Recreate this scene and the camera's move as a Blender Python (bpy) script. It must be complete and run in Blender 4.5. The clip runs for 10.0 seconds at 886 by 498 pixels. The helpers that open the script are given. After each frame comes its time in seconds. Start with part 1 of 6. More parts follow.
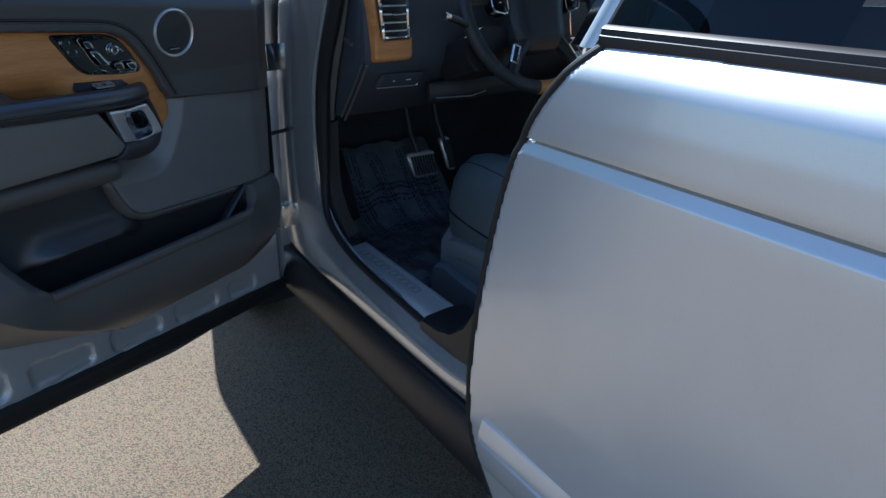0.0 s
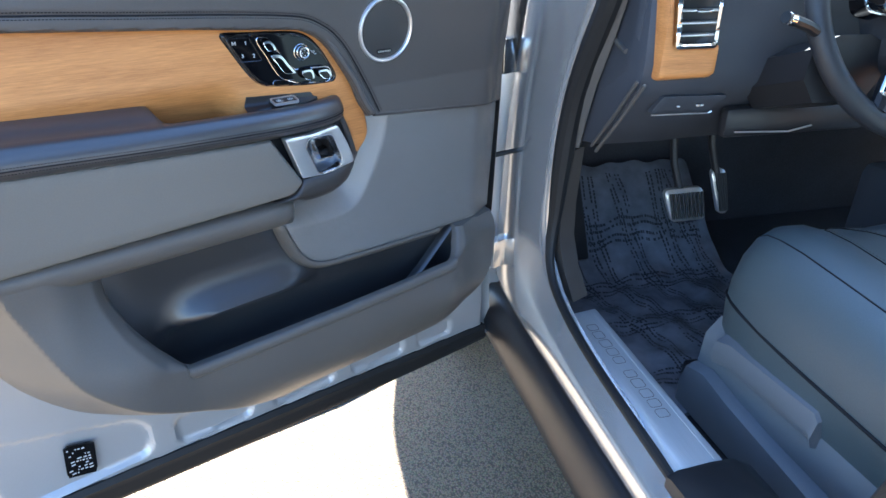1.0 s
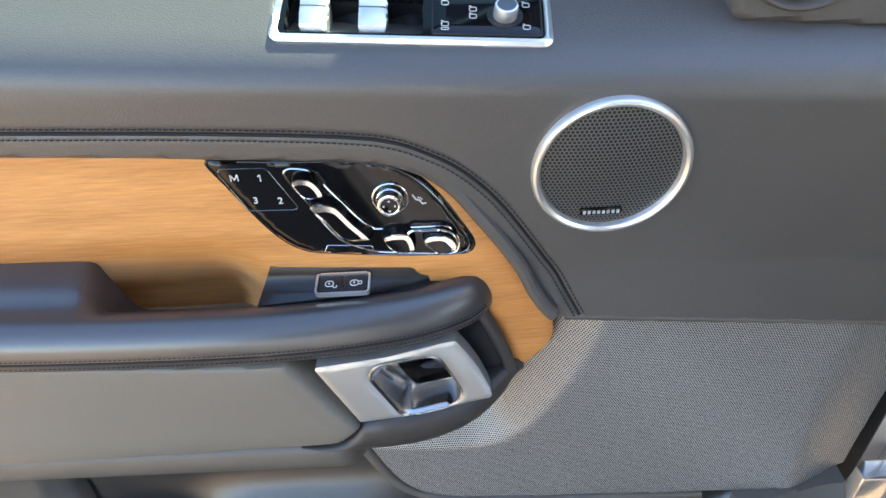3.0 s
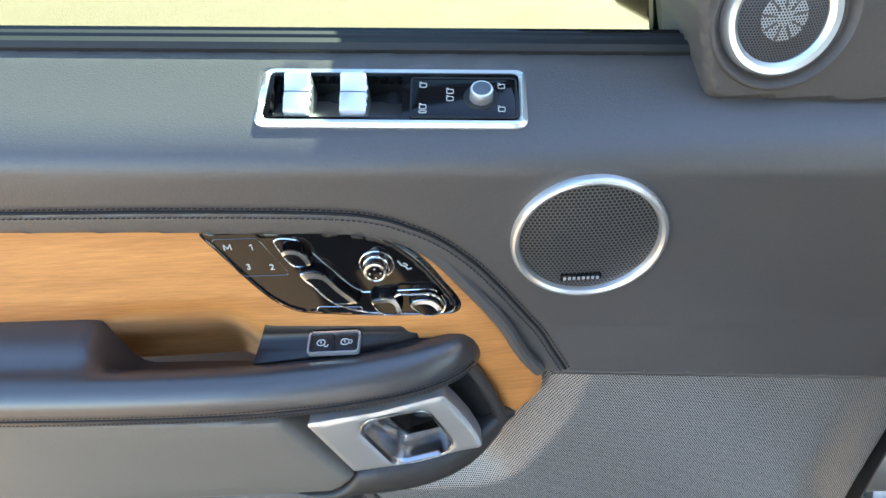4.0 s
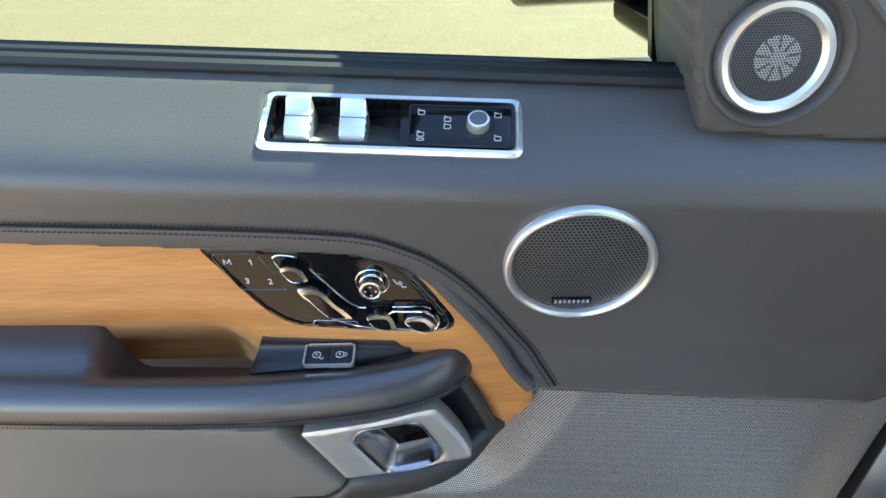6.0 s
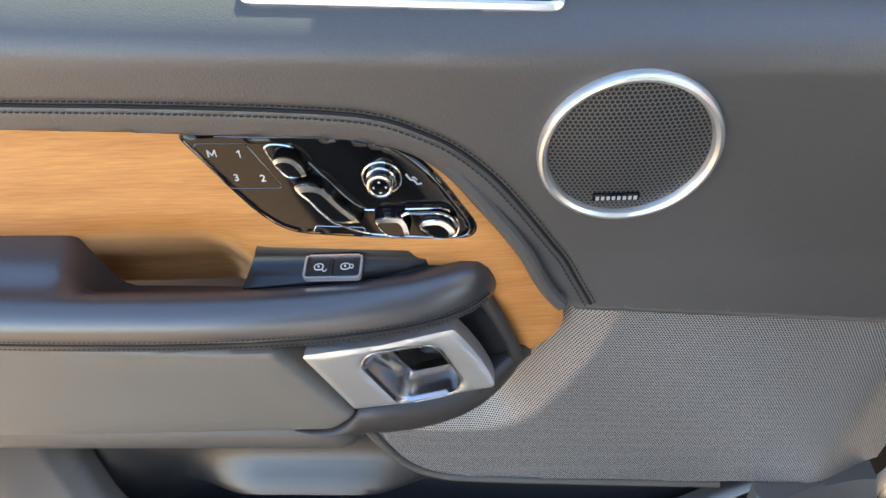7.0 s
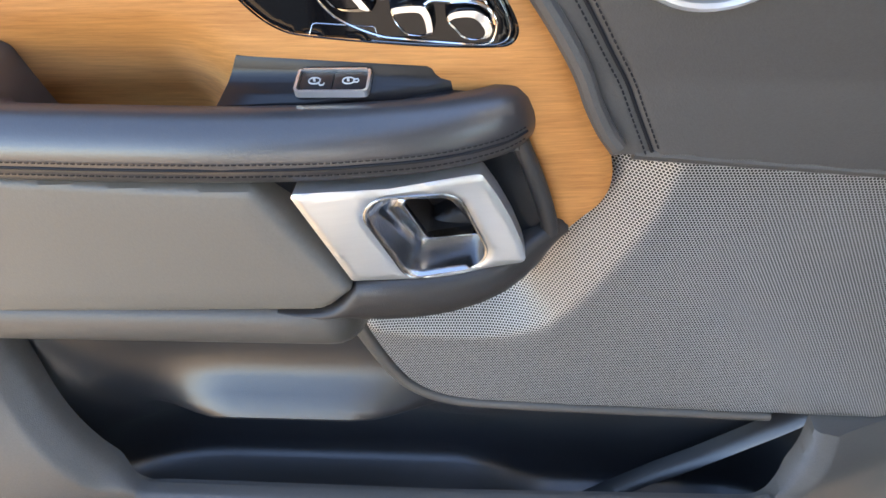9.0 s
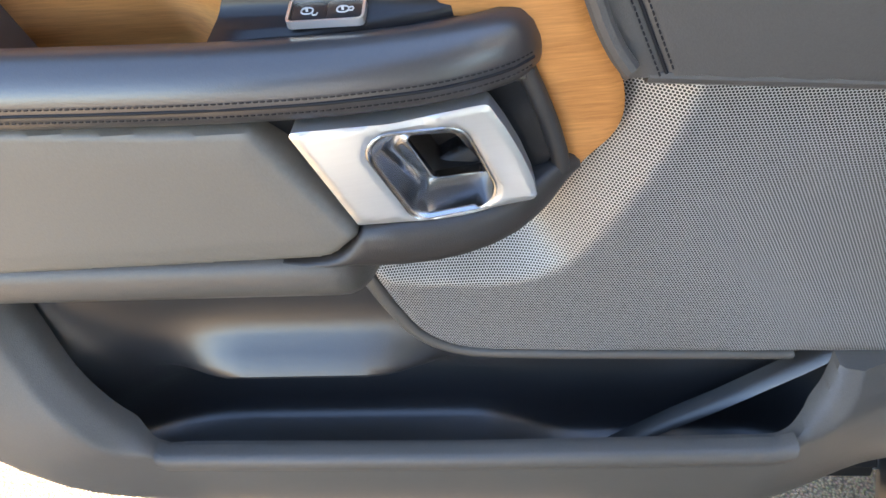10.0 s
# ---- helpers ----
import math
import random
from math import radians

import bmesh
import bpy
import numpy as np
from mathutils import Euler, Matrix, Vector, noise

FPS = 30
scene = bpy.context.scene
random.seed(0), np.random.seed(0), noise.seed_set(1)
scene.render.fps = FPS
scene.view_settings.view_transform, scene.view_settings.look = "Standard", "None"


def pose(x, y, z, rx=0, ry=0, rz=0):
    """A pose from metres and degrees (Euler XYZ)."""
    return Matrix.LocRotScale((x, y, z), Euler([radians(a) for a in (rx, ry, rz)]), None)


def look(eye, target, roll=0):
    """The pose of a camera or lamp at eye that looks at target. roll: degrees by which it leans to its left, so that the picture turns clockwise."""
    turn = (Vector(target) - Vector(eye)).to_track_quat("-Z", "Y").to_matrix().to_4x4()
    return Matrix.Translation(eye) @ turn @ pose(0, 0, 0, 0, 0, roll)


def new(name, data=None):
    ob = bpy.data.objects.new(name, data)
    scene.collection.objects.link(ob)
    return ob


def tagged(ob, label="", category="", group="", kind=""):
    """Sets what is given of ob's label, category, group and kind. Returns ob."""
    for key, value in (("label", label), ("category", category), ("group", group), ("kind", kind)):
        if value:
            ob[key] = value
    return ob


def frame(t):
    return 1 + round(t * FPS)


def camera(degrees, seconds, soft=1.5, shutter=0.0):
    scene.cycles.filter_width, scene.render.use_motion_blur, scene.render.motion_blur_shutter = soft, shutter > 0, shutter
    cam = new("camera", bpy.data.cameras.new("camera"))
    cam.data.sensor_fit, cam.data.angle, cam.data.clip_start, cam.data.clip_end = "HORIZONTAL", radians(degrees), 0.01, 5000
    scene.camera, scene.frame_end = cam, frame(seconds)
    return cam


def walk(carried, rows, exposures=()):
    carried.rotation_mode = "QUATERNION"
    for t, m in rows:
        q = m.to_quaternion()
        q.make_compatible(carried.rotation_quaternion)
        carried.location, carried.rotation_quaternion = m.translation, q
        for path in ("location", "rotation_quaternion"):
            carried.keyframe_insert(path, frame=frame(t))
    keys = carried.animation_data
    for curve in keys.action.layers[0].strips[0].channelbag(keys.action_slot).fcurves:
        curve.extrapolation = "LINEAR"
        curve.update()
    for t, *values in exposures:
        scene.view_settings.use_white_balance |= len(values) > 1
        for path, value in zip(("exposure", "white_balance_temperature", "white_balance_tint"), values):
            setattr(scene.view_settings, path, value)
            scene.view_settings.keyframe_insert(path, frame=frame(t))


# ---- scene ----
cam = camera(69.7, 10.0)
PATH = [
    (0, (-0.668, -1.851, 1.341), (0.363, -0.344, 0.525), 0.3),
    (0.5, (-0.634, -1.642, 1.342), (0.17, -0.02, 0.491), 0.9),
    (1, (-0.506, -1.376, 1.347), (-0.066, 0.354, 0.445), 0.5),
    (1.5, (-0.439, -1.097, 1.353), (-0.236, 0.649, 0.399), 1.0),
    (2, (-0.417, -0.875, 1.369), (-0.518, 0.826, 0.32), 0.0),
    (2.5, (-0.337, -0.776, 1.373), (-0.904, 0.823, 0.316), -1.3),
    (2.7, (-0.301, -0.751, 1.381), (-0.974, 0.779, 0.284), -1.6),
    (3.8, (-0.258, -0.698, 1.43), (-1.128, 0.697, 0.29), -6.8),
    (4, (-0.255, -0.697, 1.44), (-1.083, 0.722, 0.299), -5.3),
    (4.5, (-0.242, -0.696, 1.474), (-1.022, 0.747, 0.33), -3.0),
    (5, (-0.242, -0.692, 1.472), (-1.041, 0.73, 0.314), -3.3),
    (6.5, (-0.262, -0.685, 1.446), (-1.088, 0.679, 0.239), -4.3),
    (7, (-0.274, -0.672, 1.392), (-1.094, 0.643, 0.127), -4.9),
    (7.5, (-0.287, -0.668, 1.36), (-1.111, 0.636, 0.086), -5.4),
    (8, (-0.3, -0.664, 1.357), (-1.113, 0.641, 0.077), -4.9),
    (8.5, (-0.303, -0.668, 1.321), (-1.099, 0.646, 0.04), -3.8),
    (9, (-0.301, -0.678, 1.263), (-1.092, 0.654, -0.002), -2.2),
    (9.5, (-0.3, -0.678, 1.238), (-1.082, 0.593, -0.094), -5.5),
    (10, (-0.301, -0.679, 1.241), (-1.093, 0.583, -0.093), -5.6),
]
EXPOSURES = [(0.0, 1.05, 5200, 7), (0.5, 1.85, 5200, 7), (1.0, 3.36, 5500, 9), (1.5, 3.78, 5850, 10), (2.0, 3.98, 6750, 12), (2.7, 3.7, 6950, 12), (4.0, 3.67, 6600, 8), (4.5, 3.38, 6400, 7), (5.2, 3.38, 6400, 7), (6.5, 3.41, 6850, 10), (7.5, 3.83, 7350, 15), (8.5, 3.80, 7260, 15), (10.0, 3.91, 7100, 13)]
walk(cam, [(t, look(eye, target, roll)) for t, eye, target, roll in PATH], EXPOSURES)

# ---- light ----
SUN_TRAVEL = Vector((-0.244, -0.903, -1.0))
world = bpy.data.worlds.new("world")
scene.world = world
world.use_nodes = True
wn = world.node_tree.nodes
sky = wn.new("ShaderNodeTexSky")
sky.sky_type = 'NISHITA'
sky.sun_disc = False
sky.dust_density = 0.2
sky.ozone_density = 2.2
sky.sun_elevation = math.atan2(1.0, math.hypot(0.244, 0.903))
sky.sun_rotation = math.atan2(0.244, 0.903)
world.node_tree.links.new(sky.outputs[0], wn["Background"].inputs[0])
wn["Background"].inputs[1].default_value = 0.075
sun_data = bpy.data.lights.new("sun", 'SUN')
sun_data.energy = 5.0
sun_data.angle = radians(0.5)
sun_data.color = (1.0, 0.95, 0.87)
sun = new("sun", sun_data)
sun.matrix_world = look((2, 8, 9), Vector((2, 8, 9)) + SUN_TRAVEL)


# ---- materials ----
def mat(name, color, rough=0.5, metal=0.0, grain=200.0, vary=0.08, bump=0.0, bump_scale=None, patch=6.0, stretch=(1, 1, 1), coat=0.0, spec=0.5):
    """Principled surface with colour and gloss that vary at two scales, and fine relief."""
    m = bpy.data.materials.new(name)
    m.use_nodes = True
    nt = m.node_tree
    n, l = nt.nodes, nt.links
    bsdf = n["Principled BSDF"]
    bsdf.inputs["Metallic"].default_value = metal
    bsdf.inputs["Coat Weight"].default_value = coat
    bsdf.inputs["Coat Roughness"].default_value = 0.05
    bsdf.inputs["Specular IOR Level"].default_value = spec
    tc = n.new("ShaderNodeTexCoord")
    mp = n.new("ShaderNodeMapping")
    mp.inputs["Scale"].default_value = stretch
    l.new(tc.outputs["Object"], mp.inputs["Vector"])
    fine = n.new("ShaderNodeTexNoise")
    fine.inputs["Scale"].default_value = grain
    fine.inputs["Detail"].default_value = 4
    l.new(mp.outputs[0], fine.inputs["Vector"])
    big = n.new("ShaderNodeTexNoise")
    big.inputs["Scale"].default_value = patch
    big.inputs["Detail"].default_value = 3
    l.new(mp.outputs[0], big.inputs["Vector"])
    add = n.new("ShaderNodeMath")
    add.operation = 'ADD'
    l.new(fine.outputs["Fac"], add.inputs[0])
    l.new(big.outputs["Fac"], add.inputs[1])
    rng = n.new("ShaderNodeMapRange")
    rng.inputs["From Min"].default_value = 0.6
    rng.inputs["From Max"].default_value = 1.4
    rng.inputs["To Min"].default_value = 1.0 - vary
    rng.inputs["To Max"].default_value = 1.0 + vary
    l.new(add.outputs[0], rng.inputs["Value"])
    mul = n.new("ShaderNodeMixRGB")
    mul.blend_type = 'MULTIPLY'
    mul.inputs["Fac"].default_value = 1.0
    mul.inputs["Color1"].default_value = (*color, 1)
    l.new(rng.outputs[0], mul.inputs["Color2"])
    l.new(mul.outputs[0], bsdf.inputs["Base Color"])
    rr = n.new("ShaderNodeMapRange")
    rr.inputs["To Min"].default_value = rough * 0.85
    rr.inputs["To Max"].default_value = min(1.0, rough * 1.15)
    l.new(big.outputs["Fac"], rr.inputs["Value"])
    l.new(rr.outputs[0], bsdf.inputs["Roughness"])
    if bump:
        tex = fine
        if bump_scale:
            tex = n.new("ShaderNodeTexVoronoi")
            tex.inputs["Scale"].default_value = bump_scale
            l.new(mp.outputs[0], tex.inputs["Vector"])
        b = n.new("ShaderNodeBump")
        b.inputs["Strength"].default_value = bump
        b.inputs["Distance"].default_value = 0.001
        l.new(tex.outputs[0], b.inputs["Height"])
        l.new(b.outputs[0], bsdf.inputs["Normal"])
    return m


def perforated(name, color, hole, pitch, radius, metal=0.0, rough=0.4):
    """Sheet with staggered round holes, laid over the x and z of the object's own space."""
    m = mat(name, color, rough, metal, 300, 0.05)
    n, l = m.node_tree.nodes, m.node_tree.links
    bsdf = n["Principled BSDF"]
    tc = n.new("ShaderNodeTexCoord")
    sep = n.new("ShaderNodeSeparateXYZ")
    l.new(tc.outputs["Object"], sep.inputs[0])

    def op(kind, a, b=None):
        node = n.new("ShaderNodeMath")
        node.operation = kind
        for i, v in enumerate((a, b)):
            if v is None:
                continue
            if isinstance(v, (int, float)):
                node.inputs[i].default_value = v
            else:
                l.new(v, node.inputs[i])
        return node.outputs[0]

    row = pitch * 0.866
    best = None
    for shift in (0.0, 0.5):
        u = op('DIVIDE', sep.outputs[0], pitch)
        v = op('DIVIDE', sep.outputs[2], 2 * row)
        fu = op('SUBTRACT', op('FRACT', op('ADD', u, shift)), 0.5)
        fv = op('MULTIPLY', op('SUBTRACT', op('FRACT', op('ADD', v, shift)), 0.5), 2 * 0.866)
        d = op('SQRT', op('ADD', op('MULTIPLY', fu, fu), op('MULTIPLY', fv, fv)))
        best = d if best is None else op('MINIMUM', best, d)
    edge = n.new("ShaderNodeMapRange")
    edge.inputs["From Min"].default_value = radius * 0.93
    edge.inputs["From Max"].default_value = radius * 1.06
    l.new(best, edge.inputs["Value"])
    old = bsdf.inputs["Base Color"].links[0].from_socket
    mix = n.new("ShaderNodeMixRGB")
    mix.inputs["Color1"].default_value = (*hole, 1)
    l.new(edge.outputs[0], mix.inputs["Fac"])
    l.new(old, mix.inputs["Color2"])
    l.new(mix.outputs[0], bsdf.inputs["Base Color"])
    l.new(op('MULTIPLY', edge.outputs[0], metal), bsdf.inputs["Metallic"])
    b = n.new("ShaderNodeBump")
    b.inputs["Strength"].default_value = 0.6
    b.inputs["Distance"].default_value = 0.0006
    l.new(edge.outputs[0], b.inputs["Height"])
    l.new(b.outputs[0], bsdf.inputs["Normal"])
    return m


def wood_mat(name, a, b, axis=(1, 1, 1)):
    """Satin open-pore veneer with long grain streaks."""
    m = mat(name, a, 0.38, 0, 60, 0.06)
    n, l = m.node_tree.nodes, m.node_tree.links
    bsdf = n["Principled BSDF"]
    tc = n.new("ShaderNodeTexCoord")
    mp = n.new("ShaderNodeMapping")
    mp.inputs["Scale"].default_value = axis
    l.new(tc.outputs["Object"], mp.inputs["Vector"])
    streak = n.new("ShaderNodeTexNoise")
    streak.inputs["Scale"].default_value = 14
    streak.inputs["Detail"].default_value = 8
    streak.inputs["Roughness"].default_value = 0.7
    streak.inputs["Distortion"].default_value = 0.3
    l.new(mp.outputs[0], streak.inputs["Vector"])
    ramp = n.new("ShaderNodeValToRGB")
    ramp.color_ramp.elements[0].position = 0.31
    ramp.color_ramp.elements[0].color = (*b, 1)
    ramp.color_ramp.elements[1].position = 0.65
    ramp.color_ramp.elements[1].color = (*a, 1)
    broad = n.new("ShaderNodeTexNoise")
    broad.inputs["Scale"].default_value = 9
    broad.inputs["Detail"].default_value = 4
    soft = n.new("ShaderNodeMapping")
    soft.inputs["Scale"].default_value = (0.6, 3, 5)
    l.new(tc.outputs["Object"], soft.inputs["Vector"])
    l.new(soft.outputs[0], broad.inputs["Vector"])
    both = n.new("ShaderNodeMixRGB")
    both.inputs["Fac"].default_value = 0.38
    l.new(streak.outputs["Fac"], both.inputs["Color1"])
    l.new(broad.outputs["Fac"], both.inputs["Color2"])
    l.new(both.outputs[0], ramp.inputs[0])
    l.new(ramp.outputs[0], bsdf.inputs["Base Color"])
    bp = n.new("ShaderNodeBump")
    bp.inputs["Strength"].default_value = 0.12
    bp.inputs["Distance"].default_value = 0.0004
    l.new(streak.outputs["Fac"], bp.inputs["Height"])
    l.new(bp.outputs[0], bsdf.inputs["Normal"])
    return m


def glass_mat(name, tint, shine=0.6):
    """Thin flat pane: tinted see-through with a mirror gloss that grows at a slant."""
    m = bpy.data.materials.new(name)
    m.use_nodes = True
    n, l = m.node_tree.nodes, m.node_tree.links
    n.remove(n["Principled BSDF"])
    clear = n.new("ShaderNodeBsdfTransparent")
    clear.inputs["Color"].default_value = (*tint, 1)
    gloss = n.new("ShaderNodeBsdfGlossy")
    gloss.inputs["Roughness"].default_value = 0.02
    fres = n.new("ShaderNodeFresnel")
    fres.inputs["IOR"].default_value = 1.5
    mix = n.new("ShaderNodeMixShader")
    l.new(fres.outputs[0], mix.inputs[0])
    l.new(clear.outputs[0], mix.inputs[1])
    l.new(gloss.outputs[0], mix.inputs[2])
    l.new(mix.outputs[0], n["Material Output"].inputs["Surface"])
    return m


def asphalt_mat():
    m = mat("asphalt", (0.14, 0.13, 0.115), 0.85, 0, 260, 0.5, patch=2.0)
    n, l = m.node_tree.nodes, m.node_tree.links
    bsdf = n["Principled BSDF"]
    tc = n.new("ShaderNodeTexCoord")
    v = n.new("ShaderNodeTexVoronoi")
    v.inputs["Scale"].default_value = 190
    l.new(tc.outputs["Object"], v.inputs["Vector"])
    ramp = n.new("ShaderNodeValToRGB")
    ramp.color_ramp.elements[0].color = (0.275, 0.193, 0.110, 1)
    ramp.color_ramp.elements[1].color = (0.080, 0.057, 0.034, 1)
    ramp.color_ramp.elements[1].position = 0.78
    mid = ramp.color_ramp.elements.new(0.42)
    mid.color = (0.185, 0.130, 0.074, 1)
    l.new(v.outputs["Distance"], ramp.inputs[0])
    mix = n.new("ShaderNodeMixRGB")
    mix.blend_type = 'OVERLAY'
    mix.inputs["Fac"].default_value = 0.6
    l.new(ramp.outputs[0], mix.inputs["Color1"])
    hue = n.new("ShaderNodeMixRGB")
    hue.blend_type = 'MIX'
    hue.inputs["Fac"].default_value = 0.22
    hue.inputs["Color1"].default_value = (0.5, 0.5, 0.5, 1)
    l.new(v.outputs["Color"], hue.inputs["Color2"])
    l.new(hue.outputs[0], mix.inputs["Color2"])
    l.new(mix.outputs[0], bsdf.inputs["Base Color"])
    b = n.new("ShaderNodeBump")
    b.inputs["Strength"].default_value = 0.8
    b.inputs["Distance"].default_value = 0.004
    b.invert = True
    l.new(v.outputs["Distance"], b.inputs["Height"])
    l.new(b.outputs[0], bsdf.inputs["Normal"])
    return m


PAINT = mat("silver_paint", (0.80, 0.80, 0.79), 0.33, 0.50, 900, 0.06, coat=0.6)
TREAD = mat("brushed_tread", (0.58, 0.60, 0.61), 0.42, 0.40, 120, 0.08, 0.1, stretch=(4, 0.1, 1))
# Darker copies of the body silver, for the inner door sheet and sill.
PAINT_IN = mat("darker_inner_silver", (0.49, 0.49, 0.49), 0.34, 0.4, 700, 0.05, patch=9, coat=0.3)
PAINT_SILL = mat("silver_sill_paint", (0.68, 0.69, 0.695), 0.20, 0.75, 700, 0.05, patch=9)
LEATHER = mat("charcoal_leather", (0.074, 0.067, 0.062), 0.38, 0, 500, 0.10, 0.16, 1000, spec=0.7)
LEATHER_SOFT = mat("smooth_leather", (0.048, 0.044, 0.044), 0.30, 0, 500, 0.10, 0.05, 1000, spec=1.0)
PAD_LEATHER = mat("grey_pad_leather", (0.155, 0.142, 0.120), 0.42, 0, 500, 0.08, 0.07, 900)
PLASTIC = mat("moulded_plastic", (0.105, 0.096, 0.085), 0.38, 0, 600, 0.1, 0.15, 1200)
POD = mat("pod_plastic", (0.072, 0.062, 0.054), 0.5, 0, 600, 0.1, 0.15, 1200)
PLASTIC_DARK = mat("dark_plastic", (0.018, 0.018, 0.02), 0.4, 0, 600, 0.15, 0.1, 1200)
GLOSS = mat("gloss_black", (0.004, 0.004, 0.005), 0.05, 0, 80, 0.2, spec=0.4)
SATIN_BLACK = mat("satin_black", (0.014, 0.012, 0.012), 0.32, 0, 300, 0.15)
RUBBER = mat("black_rubber", (0.012, 0.012, 0.012), 0.6, 0, 400, 0.25)
PLASTIC_GLOSS = mat("gloss_grey", (0.16, 0.16, 0.165), 0.18, 0.8, 300, 0.1)
THREAD = mat("stitch_thread", (0.006, 0.006, 0.008), 0.8, 0, 900, 0.2)
ALU = mat("brushed_aluminium", (0.88, 0.87, 0.85), 0.30, 0.85, 160, 0.03, 0.03, stretch=(0.1, 1, 4))
CHROME = mat("satin_chrome", (0.78, 0.78, 0.78), 0.12, 1.0, 200, 0.05)
MESH = perforated("perforated_metal", (0.49, 0.48, 0.47), (0.003, 0.003, 0.003), 0.0021, 0.385, 0.30, 0.38)
TWEETER = perforated("tweeter_mesh_dark", (0.09, 0.085, 0.085), (0.004, 0.004, 0.004), 0.0017, 0.36, 0.2, 0.45)
TWEETER_LIGHT = perforated("tweeter_mesh_light", (0.42, 0.42, 0.41), (0.02, 0.02, 0.02), 0.0017, 0.36, 0.3, 0.45)
GRILLE = perforated("speaker_mesh", (0.13, 0.125, 0.12), (0.002, 0.002, 0.002), 0.0027, 0.40, 0.2, 0.45)
WOOD = wood_mat("golden_veneer", (0.71, 0.320, 0.098), (0.38, 0.142, 0.036), (2.2, 10, 46))
LINER = mat("pocket_plastic", (0.030, 0.030, 0.032), 0.33, 0, 600, 0.1, 0.1, 1200, spec=0.9)
LIP = mat("lip_plastic", (0.046, 0.041, 0.038), 0.40, 0, 600, 0.1, 0.12, 1200)
POLISHED = mat("polished_metal", (0.44, 0.445, 0.46), 0.24, 1.0, 200, 0.05)
GLASS = glass_mat("window_glass", (0.36, 0.47, 0.395))
ASPHALT = asphalt_mat()
STRIP = mat("window_strip_plastic", (0.030, 0.022, 0.021), 0.42, 0, 300, 0.15)
CARPET = mat("black_carpet", (0.050, 0.052, 0.060), 0.95, 0, 300, 0.4, 0.6)
PAPER = mat("label_white", (0.6, 0.6, 0.58), 0.5, 0, 200, 0.1)


# ---- shaping helpers ----
def fillet(pts, n=6):
    """Closed outline from corners (u, v, radius)."""
    out = []
    k = len(pts)
    for i, (u, v, r) in enumerate(pts):
        p = np.array((u, v))
        a, b = (np.array(pts[j % k][:2]) - p for j in (i - 1, i + 1))
        la, lb = np.linalg.norm(a), np.linalg.norm(b)
        a, b = a / la, b / lb
        half = math.acos(float(np.clip(a @ b, -1, 1))) / 2
        if r <= 0 or half > 1.54:
            out.append(p)
            continue
        t = min(r / math.tan(half), la * 0.49, lb * 0.49)
        r = t * math.tan(half)
        mid = (a + b) / np.linalg.norm(a + b)
        c = p + mid * r / math.sin(half)
        s, e = p + a * t - c, p + b * t - c
        a0, a1 = math.atan2(s[1], s[0]), math.atan2(e[1], e[0])
        d = (a1 - a0 + math.pi) % (2 * math.pi) - math.pi
        for j in range(n + 1):
            w = a0 + d * j / n
            out.append(c + r * np.array((math.cos(w), math.sin(w))))
    return np.array(out)


def spline(pts, n=8, closed=False):
    """Catmull-Rom curve through points of any dimension."""
    P = np.array(pts, float)
    k = len(P)
    out = []
    for i in range(k if closed else k - 1):
        if closed:
            a, b, c, d = (P[(i + j) % k] for j in (-1, 0, 1, 2))
        else:
            a, b, c, d = P[max(i - 1, 0)], P[i], P[i + 1], P[min(i + 2, k - 1)]
        for s in np.arange(n) / n:
            out.append(0.5 * (2 * b + (c - a) * s + (2 * a - 5 * b + 4 * c - d) * s * s + (3 * b - a - 3 * c + d) * s ** 3))
    if not closed:
        out.append(P[-1])
    return np.array(out)


def inside(poly, q):
    """Whether points q lie in a closed outline."""
    a, b = poly, np.roll(poly, -1, 0)
    hit = np.zeros(len(q), bool)
    for (x0, y0), (x1, y1) in zip(a, b):
        if y0 == y1:
            continue
        c = (y0 > q[:, 1]) != (y1 > q[:, 1])
        hit ^= c & (q[:, 0] < (x1 - x0) * (q[:, 1] - y0) / (y1 - y0) + x0)
    return hit


def nearest(line, q, closed=True):
    """Distance of points q to a line, and the nearest points on it."""
    a = line if closed else line[:-1]
    b = np.roll(line, -1, 0) if closed else line[1:]
    best = np.full(len(q), 1e9)
    foot = np.zeros_like(q)
    for p0, p1 in zip(a, b):
        d = p1 - p0
        ll = d @ d
        if ll < 1e-12:
            continue
        t = np.clip(((q - p0) @ d) / ll, 0, 1)
        f = p0 + t[:, None] * d
        e = np.hypot(*(q - f).T)
        m = e < best
        best[m], foot[m] = e[m], f[m]
    return best, foot


def step(x, lo, hi):
    t = np.clip((x - lo) / (hi - lo), 0, 1)
    return t * t * (3 - 2 * t)


def mesh_ob(name, verts, faces, material, parent=None, smooth=True, angle=35):
    me = bpy.data.meshes.new(name)
    me.from_pydata([tuple(map(float, v)) for v in verts], [], faces)
    me.materials.append(material)
    if smooth:
        me.polygons.foreach_set("use_smooth", [True] * len(me.polygons))
        me.set_sharp_from_angle(angle=radians(angle))
    me.update()
    ob = new(name, me)
    if parent is not None:
        ob.parent = parent
        base = parent
        while base.parent is not None:
            base = base.parent
        if parent is base:
            ob.location = -Vector(base.get("base", (0, 0, 0)))
    return ob


